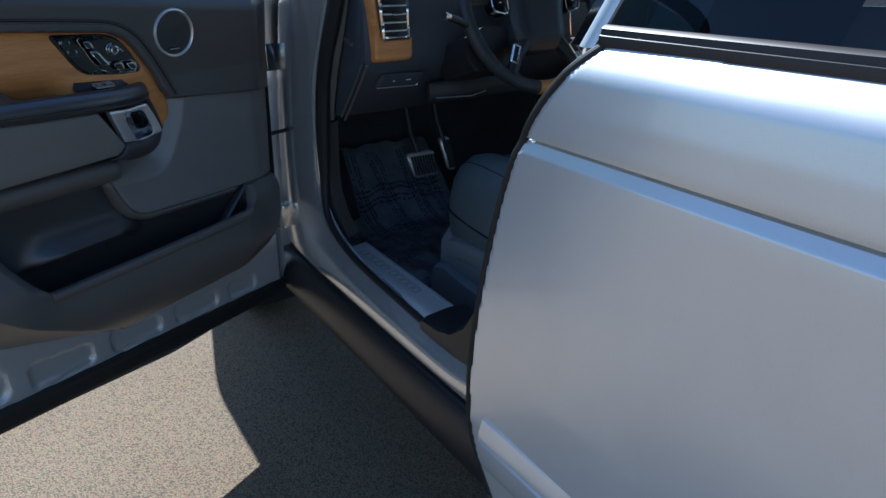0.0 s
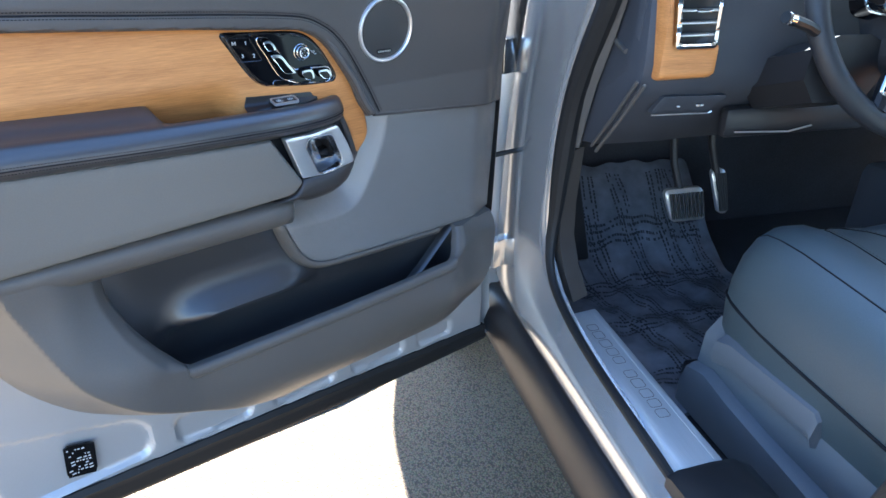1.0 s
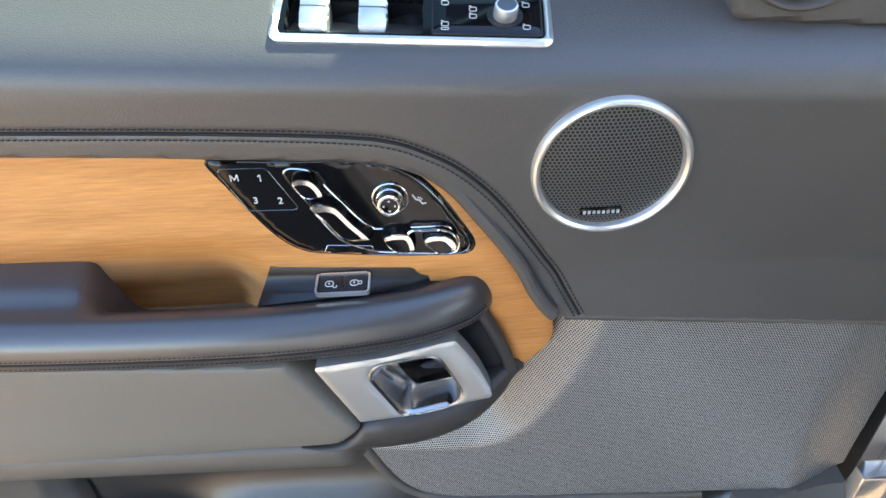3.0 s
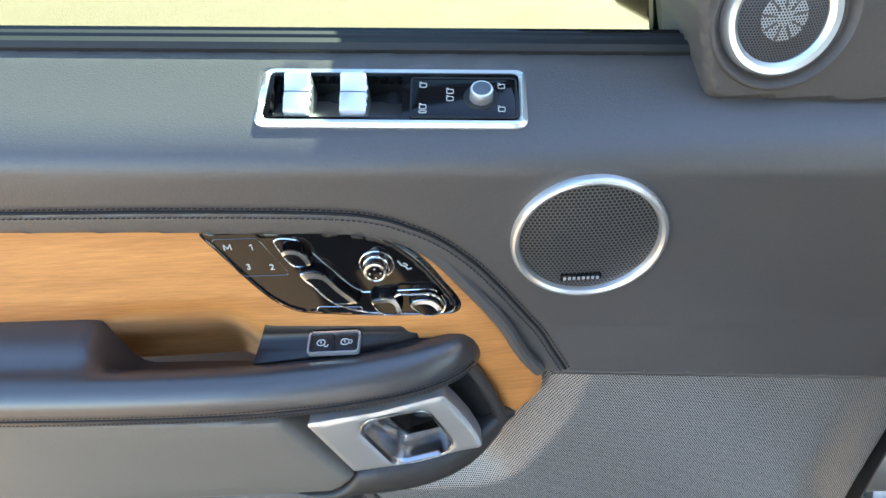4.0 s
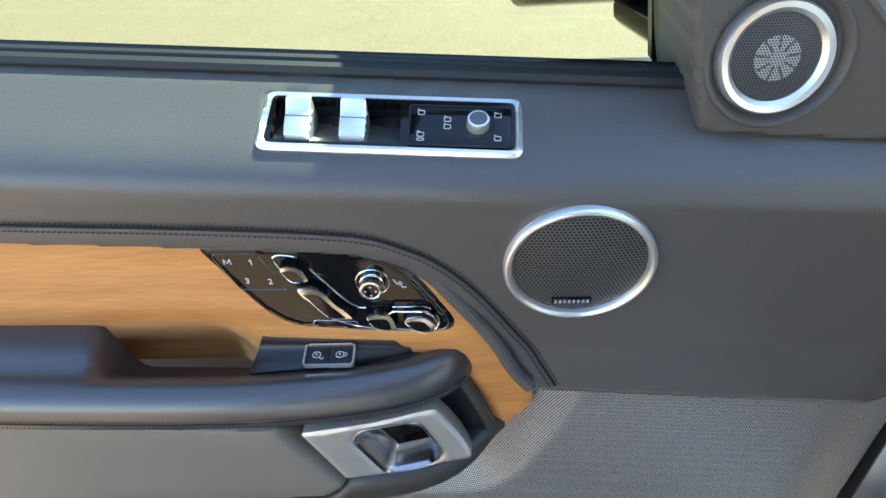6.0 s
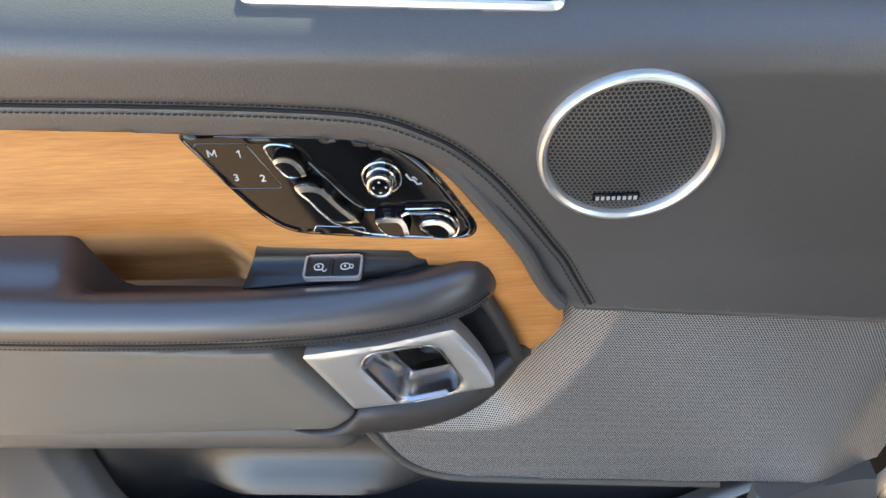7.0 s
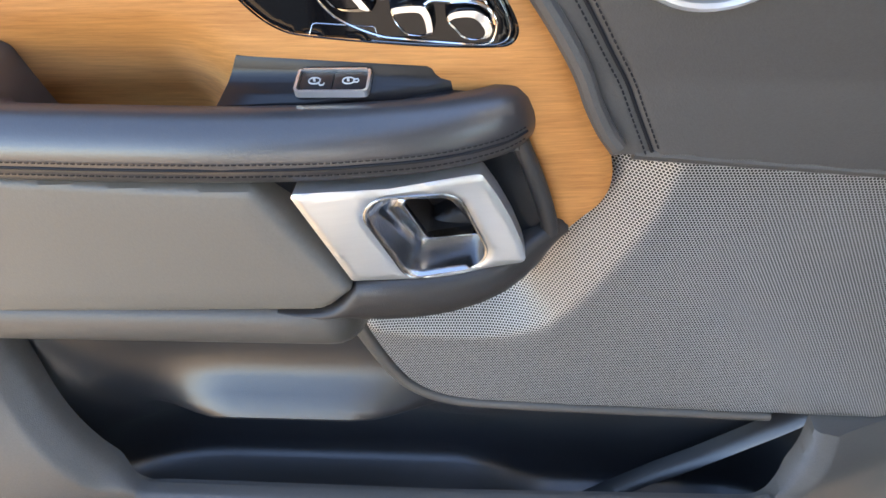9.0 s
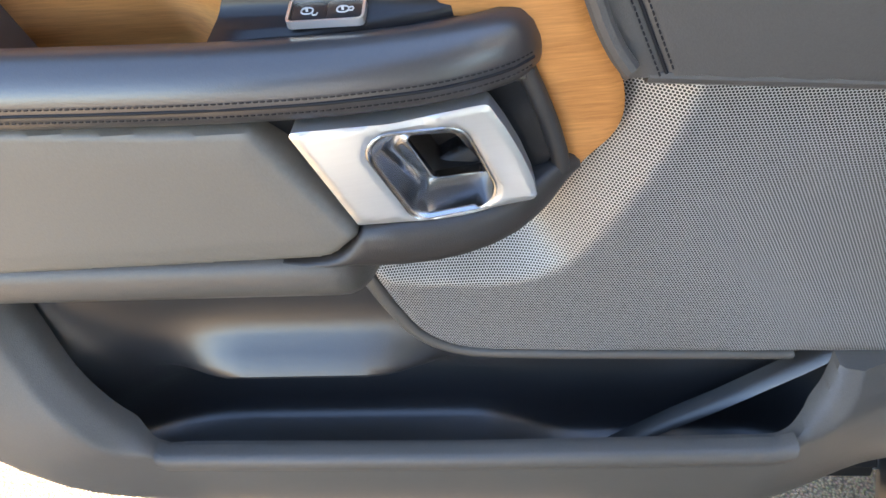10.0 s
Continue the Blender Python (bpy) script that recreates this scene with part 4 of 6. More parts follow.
    tube("seat_icon", [(u, 0.1609, v) for u, v in ((0.5902, 1.1862), (0.5884, 1.1858), (0.5872, 1.1842))], 0.0005, PAPER, sp, 5)


DIAL = mat("dial_cap", (0.09, 0.11, 0.13), 0.35, 0.2, 300, 0.1)


def build_window_switches():
    to = frame_map(SHELF)
    out = fillet([(-0.0835, -0.0245, 0.007), (0.0835, -0.0245, 0.007), (0.0825, 0.0245, 0.006), (-0.0795, 0.0245, 0.006)], 6)
    hole = fillet([(-0.0785, -0.0180, 0.004), (0.0785, -0.0180, 0.004), (0.0785, 0.0215, 0.004), (-0.0760, 0.0215, 0.004)], 4)
    b = relief("window_switch_bezel", out, lambda u, v, d: 0.0035 + 0 * u, ALU, DOOR, 0.0024, 0.002, 0.008, to, "satin silver window switch bezel", (hole,))
    inset = fillet([(-0.0745, -0.0155, 0.002), (0.0065, -0.0155, 0.002), (0.0065, 0.0190, 0.002), (-0.0735, 0.0190, 0.002)], 4)
    relief("switch_surround", hole, lambda u, v, d: 0.0008 + 0 * u, GLOSS, b, 0.0022, 0.0, 0.008, to, holes=(inset,))
    relief("switch_well", inset, lambda u, v, d: -0.019 + 0.003 * np.cos(u * 180), RUBBER, b, 0.003, 0, 0.0, to)
    t = [[SHELF @ Vector((x, y, z)) for x, y in inset] for z in (0.0006, -0.024)]
    loft("well_wall", t, RUBBER, b, caps=False)
    for x in (-0.0573, -0.0230):
        rings = []
        for y, h, half in ((-0.0150, 0.0005, 0.0076), (-0.0125, 0.0045, 0.0080), (-0.004, 0.0062, 0.0080), (0.002, 0.0058, 0.0080), (0.006, 0.0064, 0.0080), (0.0140, 0.0100, 0.0078), (0.0162, 0.0095, 0.0074)):
            rings.append([SHELF @ Vector((x + sx * half, y, z)) for sx, z in ((-1, -0.014), (-1, h - 0.001), (-0.8, h), (0.8, h), (1, h - 0.001), (1, -0.014))])
        t = loft("window_switch", rings, ALU, b, "silver rocker window switch")
        block("switch_groove", SHELF @ Vector((x, 0.0015, 0.0058)), (0.0150, 0.0005, 0.0008), POD, t, 0, SHELF.to_3x3())
        for y in (-0.008, -0.001, 0.006):
            block("switch_notch", SHELF @ Vector((x + 0.0080, y, 0.0035)), (0.0016, 0.0035, 0.003), ALU, t, 0.0005, SHELF.to_3x3())
    mp = relief("mirror_switch_panel", rect(0.0125, -0.0160, 0.0762, 0.0160, 0.002), lambda u, v, d: 0.0028 + 0 * u, GLOSS, b, 0.004, 0.0008, 0.003, to)
    m = SHELF @ Matrix.Translation((0.055, 0.0, 0.0028))
    lathe("dial_well", [(0.0108, 0), (0.0104, 0.0006), (0.0076, 0.0002), (0, 0.0002)], m, RUBBER, b, 32)
    dial = lathe("mirror_dial", [(0.0072, 0), (0.0070, 0.0080), (0.0066, 0.0090), (0.0058, 0.0092)], m, ALU, b, 32, "small knurled silver mirror dial")
    lathe("dial_cap", [(0.0058, 0.0090), (0.0054, 0.0094), (0, 0.0095)], m, DIAL, b, 24)
    for x, y in ((0.0195, 0.0095), (0.0195, -0.0085), (0.036, 0.0045), (0.036, -0.0015), (0.0675, 0.0090), (0.0675, -0.0100)):
        q = [SHELF @ Vector((x + a, y + c, 0.0031)) for a, c in rect(-0.0020, -0.0017, 0.0020, 0.0017, 0.0008)]
        tube("mirror_icon", q, 0.00028, PAPER, mp, 4, True)
        tube("mirror_icon", [SHELF @ Vector((x + a, y + c, 0.0031)) for a, c in ((-0.0008, 0.0016), (-0.0012, 0.0026), (-0.0024, 0.0026))], 0.00025, PAPER, mp, 4)
    q = [SHELF @ Vector((0.0195 + a, -0.0125 + c, 0.0031)) for a, c in rect(-0.0022, -0.0009, 0.0022, 0.0009, 0.0008)]
    tube("lock_icon", q, 0.00028, PAPER, mp, 4, True)
    tube("panel_groove", [SHELF @ Vector((a, c, 0.0021)) for a, c in rect(0.0122, -0.0163, 0.0765, 0.0163, 0.002)], 0.0007, RUBBER, mp, 5, True)


def build_pod():
    out = fillet([(0.3985, 1.2855, 0.006), (0.251, 1.2715, 0.004), (0.185, 1.2655, 0.01), (0.185, 1.33, 0), (0.36, 1.55, 0), (0.4570, 1.56, 0)], 5)

    def h(u, v, d):
        base = 0.151 - 0.06 * (v - 1.28)
        diag = (0.335 - u) - (1.375 - v) * 1.03
        return base - 0.30 * np.clip(diag, 0, 0.3)
    nrm = Vector((0.03, 1, 0.13)).normalized()
    m = facing(Vector((0.3625, 0.1475, 1.3310)), nrm)
    t = np.linspace(0, 2 * math.pi, 56, endpoint=False)
    hole = np.stack([0.3625 + 0.0350 * np.cos(t), 1.3310 + 0.0350 * np.sin(t)], 1)
    p = relief("tweeter_pod", out, h, POD, DOOR, 0.0035, 0.005, 0.10, label="dark grey tweeter pod at the mirror corner", holes=(hole,))
    lathe("pod_rim", [(0.0412, -0.012), (0.0412, 0.0000), (0.0402, 0.0018), (0.0388, 0.0020), (0.0376, 0.0008), (0.0352, -0.0050), (0.0322, -0.0070)], m, POD, p, 64)
    m = m @ Matrix.Translation((-0.0005, -0.001, -0.0045)) @ Matrix.Rotation(radians(3), 4, 'Y')
    r = lathe("tweeter_ring", [(0.0326, -0.004), (0.0322, 0.0035), (0.0308, 0.0058), (0.0275, 0.0052), (0.0250, 0.0025), (0.0246, -0.003)], m, ALU, p, 64, "bright silver tweeter ring")
    lathe("tweeter_mesh", [(0.0249, 0.0015), (0.017, 0.0035), (0.0, 0.0042)], m, TWEETER, r, 48)
    lathe("tweeter_dome", [(0.0128, 0.0036), (0.0126, 0.0044), (0.0, 0.0050)], m, TWEETER_LIGHT, r, 40)
    for i in range(9):
        a = i * 2 * math.pi / 9 + 0.2
        c = m @ Vector((0.0085 * math.cos(a), 0.0085 * math.sin(a), 0.0046))
        block("tweeter_spoke", c, (0.0080, 0.0012, 0.0010), POD, r, 0.0003, (m @ Matrix.Rotation(a, 4, 'Z')).to_3x3())
    lathe("tweeter_hub", [(0.0040, 0.0046), (0.0038, 0.0054), (0, 0.0056)], m, TWEETER_LIGHT, r, 20)
    line = [(0.360 - 0.0267 * k, 0.0, 1.401 - 0.0272 * k) for k in range(6)]
    us, vs = np.array([a for a, _, _ in line]), np.array([b for _, _, b in line])
    hs = h(us, vs, us)
    tube("pod_edge", [(a, float(b) + 0.0005, c) for a, b, c in zip(us, hs, vs)], 0.0032, PLASTIC, p, 8)


def glass_w(v):
    return 0.062 + 0.25 * (v - 1.33)


def build_window():
    us = np.linspace(1.13, 0.30, 30)
    line = np.array([(u, float(face(np.array([u]), np.array([float(shelf_top(u))]))[0]) - 0.004, float(shelf_top(u)) + 0.001) for u in us])
    s = tube("window_seal", line, 0.0055, RUBBER, DOOR, 8, label="black rubber window seal")
    tube("seal_lip", line + np.array((0, -0.009, 0.003)), 0.0040, RUBBER, s, 8)
    tube("seal_bead", line + np.array((0, -0.017, 0.004)), 0.003, GLOSS, s, 8)
    back = []
    for u, w, v in line:
        back.append([(u, w - 0.002, v - 0.006), (u, w - 0.018, v + 0.001), (u, w - 0.04, v - 0.004), (u, w - 0.08, v - 0.04), (u, w - 0.03, v - 0.04)])
    loft("seal_channel", back, RUBBER, s)
    g = fillet([(1.12, 1.26, 0), (0.28, 1.25, 0), (0.63, 1.74, 0.05), (1.12, 1.77, 0.04)])
    pane = relief("window_glass", g, lambda u, v, d: glass_w(v), GLASS, DOOR, 0.06, 0, 0.004, label="clear green-tinted door window glass")
    fr = [(0.20, 0.05, 1.30), (0.30, glass_w(1.42), 1.42), (0.46, glass_w(1.58), 1.58), (0.62, glass_w(1.72), 1.73), (0.72, glass_w(1.77), 1.775), (0.95, glass_w(1.79), 1.79), (1.10, glass_w(1.78), 1.78), (1.135, glass_w(1.72), 1.72), (1.14, glass_w(1.5), 1.5), (1.13, glass_w(1.27), 1.27)]
    # Unseen corner plate, run up along the frame to cast shade on the shelf.
    sail = fillet([(0.19, 1.27, 0), (0.40, 1.28, 0.01), (0.425, 1.42, 0.02), (0.56, 1.62, 0.02), (0.44, 1.62, 0.02), (0.22, 1.36, 0.02)])
    relief("mirror_sail", sail, lambda u, v, d: glass_w(v) - 0.012, PLASTIC_DARK, DOOR, 0.02, 0.004, 0.012, label="black corner plate at the mirror foot, widened to shade the shelf")
    tube("window_frame", spline(fr, 6), 0.022, PLASTIC_DARK, DOOR, 12, label="dark door window frame")


def build_door_shell():
    def bottom(u):
        return 0.400 + 0.075 * np.clip(u / 1.1, 0, 1)
    us = np.linspace(0.062, 1.12, 18)
    out = np.array([(u, float(bottom(u))) for u in us] + [(1.145, 0.60), (1.15, 0.9), (1.15, 1.26), (0.10, 1.25), (0.062, 0.9)])
    dents = [fillet([(0.850, 0.470, 0.02), (0.700, 0.462, 0.02), (0.700, 0.515, 0.02), (0.850, 0.535, 0.02)]), fillet([(0.655, 0.455, 0.02), (0.510, 0.448, 0.02), (0.510, 0.497, 0.02), (0.655, 0.520, 0.02)]),
             fillet([(0.468, 0.446, 0.018), (0.320, 0.436, 0.018), (0.320, 0.482, 0.018), (0.468, 0.500, 0.018)]), fillet([(0.28, 0.434, 0.016), (0.17, 0.428, 0.016), (0.17, 0.47, 0.016), (0.28, 0.484, 0.016)]),
             fillet([(1.30, 0.485, 0.0), (0.892, 0.480, 0.03), (0.892, 0.560, 0.05), (1.30, 0.68, 0.0)])]

    def h(u, v, d):
        q = np.stack([u, v], 1)
        z = 0.0 * u
        for c in dents:
            e, _ = nearest(c, q)
            z = z - 0.009 * step(np.where(inside(c, q), e, -e), -0.004, 0.006)
        return z
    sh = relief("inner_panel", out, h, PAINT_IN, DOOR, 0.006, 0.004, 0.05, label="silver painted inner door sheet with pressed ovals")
    st = fillet([(1.0335, 0.508, 0.003), (0.988, 0.4965, 0.003), (0.981, 0.560, 0.003), (1.0265, 0.573, 0.003)])
    lab = relief("tyre_label", st, lambda u, v, d: 0.0008 + 0 * u, GLOSS, DOOR, 0.01, 0, 0.004, label="small black printed information label")
    rng = random.Random(5)
    for r in range(9):
        v = 0.508 + r * 0.0062
        u = 0.990 + 0.0015
        while u < 1.024:
            w = rng.uniform(0.002, 0.008)
            if rng.random() < 0.72:
                block("label_bar", (u + w / 2, 0.0012, v + (u - 1.0) * 0.24), (w * 0.85, 0.0005, 0.0024), PAPER, lab, 0)
            u += w + 0.0015
    rings = []
    for u in np.linspace(0.055, 1.125, 20):
        b = 0.356 + 0.066 * (max(u, 0) / 1.1) ** 1.5
        t = float(bottom(u)) + 0.004
        rings.append([(u, -0.055, b + 0.012), (u, -0.012, b), (u, 0.004, b + 0.006), (u, 0.010, b + 0.018), (u, 0.006, (b + t) / 2 + 0.006), (u, 0.010, t - 0.010), (u, 0.004, t), (u, -0.055, t)])
    loft("bottom_seal", rings, RUBBER, DOOR, "black rubber seal along the door's lower edge")
    skin = np.array([(0.03, 0.375), (0.5, 0.37), (1.12, 0.43), (1.16, 0.6), (1.17, 0.9), (1.16, 1.27), (0.02, 1.25)])
    relief("outer_skin", skin, lambda u, v, d: 0.075 + 0.03 * np.sin(np.clip((v - 0.35) / 0.9, 0, 1) * math.pi), PAINT, DOOR, 0.03, 0.008, 0.07, lambda u, v, h: np.stack([u, -h, v], 1), "silver painted outer door skin")
    edge = [[(0.162, w, v), (0.150, w - 0.01, v), (0.10, 0.004, v), (0.10, -0.02, v), (0.162, -0.02, v)] for v, w in ((0.66, 0.09), (0.8, 0.115), (1.05, 0.125), (1.27, 0.13))]
    loft("trim_edge", edge, RUBBER, DOOR, "black rubber edge strip beside the hinges")


def build_hinge():
    s = tube("check_strap", [(0.12, 0.05, 0.897), (0.06, 0.056, 0.897), (0.010, 0.0620, 0.897)], 0.006, RUBBER, DOOR, 8, label="black door check strap")
    lathe("strap_bolt", [(0.013, -0.008), (0.013, 0.010), (0.009, 0.014), (0, 0.014)], facing((0.0088, 0.0626, 0.897), (0.2, 1, 0.1)), RUBBER, s, 12)
    h = block("door_hinge", (0.02, 0.012, 1.10), (0.07, 0.030, 0.075), CHROME, DOOR, 0.004, label="bare metal upper door hinge")
    lathe("hinge_pin", [(0.009, -0.05), (0.009, 0.05), (0, 0.052)], facing((-0.008, 0.022, 1.10), (0, 0, 1), (0, 1, 0)), CHROME, h, 16)
    block("door_hinge", (0.02, 0.012, 0.62), (0.07, 0.030, 0.075), CHROME, DOOR, 0.004)


def build_mirror():
    rings = []
    for w, a, b, z0, z1 in ((-0.016, 0.345, 0.412, 1.36, 1.560), (-0.030, 0.330, 0.452, 1.335, 1.578), (-0.055, 0.320, 0.474, 1.312, 1.570), (-0.10, 0.315, 0.500, 1.296, 1.572), (-0.18, 0.32, 0.502, 1.284, 1.570), (-0.26, 0.34, 0.502, 1.29, 1.555), (-0.285, 0.38, 0.485, 1.32, 1.51)):
        o = fillet([(a, z0, 0.04), (b, z0, 0.012), (b, z1, 0.012), (a, z1, 0.05)], 4)
        rings.append([(u, w, v) for u, v in o])
    mr = loft("door_mirror", rings, GLOSS, DOOR, "gloss black outside door mirror")
    g = fillet([(-0.07, 1.325, 0.03), (-0.255, 1.32, 0.03), (-0.255, 1.49, 0.03), (-0.07, 1.505, 0.03)], 5)
    relief("mirror_glass", g, lambda u, v, d: 0.510 + 0 * u, CHROME, mr, 0.03, 0.002, 0.01, lambda u, v, h: np.stack([h, u, v], 1))
    tube("mirror_arm", [(0.33, 0.03, 1.285), (0.36, -0.03, 1.29), (0.39, -0.09, 1.30)], 0.022, GLOSS, mr, 12)


build_upper_trim()
build_trim_roll()
build_seam()
build_speaker()
build_mesh_panel()
build_lower_trim()
build_armrest()
build_handle()
build_lock_panel()
build_switches()
build_window_switches()
build_pod()
build_window()
build_door_shell()
build_hinge()
build_mirror()


# ---- car body ----
# Car space: y towards the bonnet, x from the driver's side into the cabin, z up from the ground.
CAR = thing("car", "silver sport utility car standing with its driver's door open", "car", (0.95, -0.6, 0), (0.95, -0.6, 0))
DARK_LEATHER = mat("black_seat_leather", (0.082, 0.110, 0.122), 0.42, 0, 500, 0.12, 0.25, 800, spec=0.9)
# Moulded plastic made lighter: daylight on the seat side is put into its colour.
SEAT_TRIM_LIT = mat("lit_seat_plastic", (0.175, 0.185, 0.20), 0.42, 0, 600, 0.1, 0.15, 1200)
DASH = mat("dash_soft_skin", (0.055, 0.060, 0.072), 0.5, 0, 500, 0.12, 0.2, 1100)
TINT = glass_mat("tinted_glass", (0.10, 0.12, 0.15))
RIM = mat("wheel_leather", (0.03, 0.032, 0.037), 0.42, 0, 500, 0.12, 0.25, 900)
CLEAR = glass_mat("clear_glass", (0.93, 0.97, 0.94))
TYRE = mat("tyre_rubber", (0.02, 0.02, 0.02), 0.8, 0, 200, 0.2)

APERTURE = [((-0.36, 1.36), (-0.16, 1.40)), ((-0.302, 1.24), (-0.07, 1.24)), ((-0.24, 1.13), (-0.035, 1.12)), ((-0.200, 1.03), (-0.010, 1.02)), ((-0.178, 0.90), (0.015, 0.90)), ((-0.170, 0.78), (0.035, 0.76)),
            ((-0.186, 0.71), (0.055, 0.63)), ((-0.224, 0.660), (0.04, 0.52)), ((-0.29, 0.622), (-0.12, 0.492)), ((-0.38, 0.598), (-0.33, 0.488)), ((-0.50, 0.583), (-0.49, 0.486)), ((-0.66, 0.572), (-0.66, 0.486)),
            ((-0.80, 0.565), (-0.81, 0.487)), ((-0.90, 0.566), (-0.93, 0.488)), ((-0.975, 0.585), (-1.03, 0.492)), ((-1.03, 0.63), (-1.10, 0.53)), ((-1.062, 0.71), (-1.15, 0.72)), ((-1.09, 0.95), (-1.19, 0.95)), ((-1.15, 1.12), (-1.25, 1.12)), ((-1.25, 1.26), (-1.32, 1.26))]


def build_aperture():
    inner = spline([a for a, b in APERTURE], 4)
    outer = spline([b for a, b in APERTURE], 4)
    rings = []
    for (y0, z0), (y1, z1) in zip(inner, outer):
        ring = []
        for s, x in ((-0.03, 0.050), (0.0, 0.040), (0.06, 0.030), (0.28, 0.016), (0.34, 0.006), (0.46, -0.001), (0.62, -0.005), (0.86, -0.006), (0.96, -0.002), (1.0, 0.008), (1.0, 0.05)):
            ring.append((x, y0 + (y1 - y0) * s, z0 + (z1 - z0) * s))
        rings.append(ring)
    loft("door_aperture", rings, PAINT_SILL, CAR, "silver painted door opening and sill", caps=False, closed=False)
    tube("aperture_seal", [(0.036 + 0.020 * float(step(np.array([z]), 0.62, 0.80)[0]), y - 0.010 * float(step(np.array([z]), 0.62, 0.80)[0]) * (y > -0.6), z - 0.004) for y, z in inner], [0.0095 + 0.012 * float(step(np.array([z]), 0.62, 0.95)[0]) for y, z in inner], RUBBER, CAR, 10, label="black rubber door seal")
    pts = inner[4:]
    tube("seal_rib", [(0.032, y + (outer[4 + i][0] - y) * 0.07, z + (outer[4 + i][1] - z) * 0.07) for i, (y, z) in enumerate(pts)], 0.004, PAINT_SILL, CAR, 6)


def build_wing_corner():
    """Dark plate that closes the foot of the windscreen pillar behind the open door."""
    out = fillet([(0.075, 1.08, 0), (-0.02, 1.08, 0.01), (-0.060, 1.20, 0.02), (-0.155, 1.40, 0.01), (-0.10, 1.44, 0.01), (0.075, 1.24, 0.02)])
    relief("wing_corner", out, lambda u, v, d: 0.007 + 0 * u, POD, CAR, 0.012, 0.004, 0.04, side_map, "dark plate at the windscreen pillar's foot")


def build_rocker():
    rings = []
    for y in np.linspace(0.12, -1.16, 24):
        rings.append([(0.02, y, 0.482), (-0.006, y, 0.482), (-0.016, y, 0.474), (-0.030, y, 0.440), (-0.038, y, 0.395), (-0.034, y, 0.360), (-0.018, y, 0.336), (0.02, y, 0.325), (0.10, y, 0.325)])
    loft("rocker_cladding", rings, PLASTIC_DARK, CAR, "matt black plastic rocker cladding", closed=False, caps=False)


def build_sill_plate():
    out = fillet([(-0.272, 0.132, 0.004), (-0.285, 0.046, 0.006), (-0.76, 0.040, 0.004), (-0.772, 0.126, 0.004)])

    def up(u, v, h):
        return np.stack([v, u, h], 1)
    p = relief("sill_plate", out, lambda u, v, d: 0.580 + 0.002 * step(v, 0.05, 0.07) - 0.006 * step(-v, -0.056, -0.042), TREAD, CAR, 0.006, 0.003, 0.012, up, "brushed aluminium sill tread plate")
    y = -0.335
    for i, w in enumerate((0.027, 0.031, 0.031, 0.029, 0.027, 0.018, 0.027, 0.031, 0.029, 0.027, 0.027)):
        if i == 5:
            y -= w
            continue
        q = fillet([(0.078, y, 0.006), (0.101, y, 0.004), (0.101, y - w + 0.006, 0.006), (0.078, y - w + 0.006, 0.004)], 3)
        tube("plate_mark", [(a, b, 0.5822) for a, b in q], 0.0006, PLASTIC, p, 5, True)
        y -= w
    tube("plate_rule", [(0.116, -0.30, 0.5822), (0.112, -0.745, 0.5822)], 0.0007, PAPER, p, 5)
    cap = [[(x, y, z) for x, z in ((0.022, 0.55), (0.022, 0.578 + e), (0.04, 0.588 + e), (0.10, 0.592 + e), (0.14, 0.59 + e), (0.18, 0.56))] for y, e in ((-0.748, -0.006), (-0.76, 0.0), (-0.82, 0.004), (-0.87, 0.02), (-0.92, 0.06), (-0.97, 0.14))]
    loft("sill_cap", cap, PLASTIC_DARK, CAR, "black plastic sill end cap", closed=False, caps=False)


def stretch(v):
    """Height along the rear door, drawn out where the body crease needs a finer sheet."""
    return np.interp(v, [0.0, 1.08, 1.115, 2.0], [0.0, 1.08, 1.255, 2.14])


def shrink(v):
    return np.interp(v, [0.0, 1.08, 1.255, 2.14], [0.0, 1.08, 1.115, 2.0])


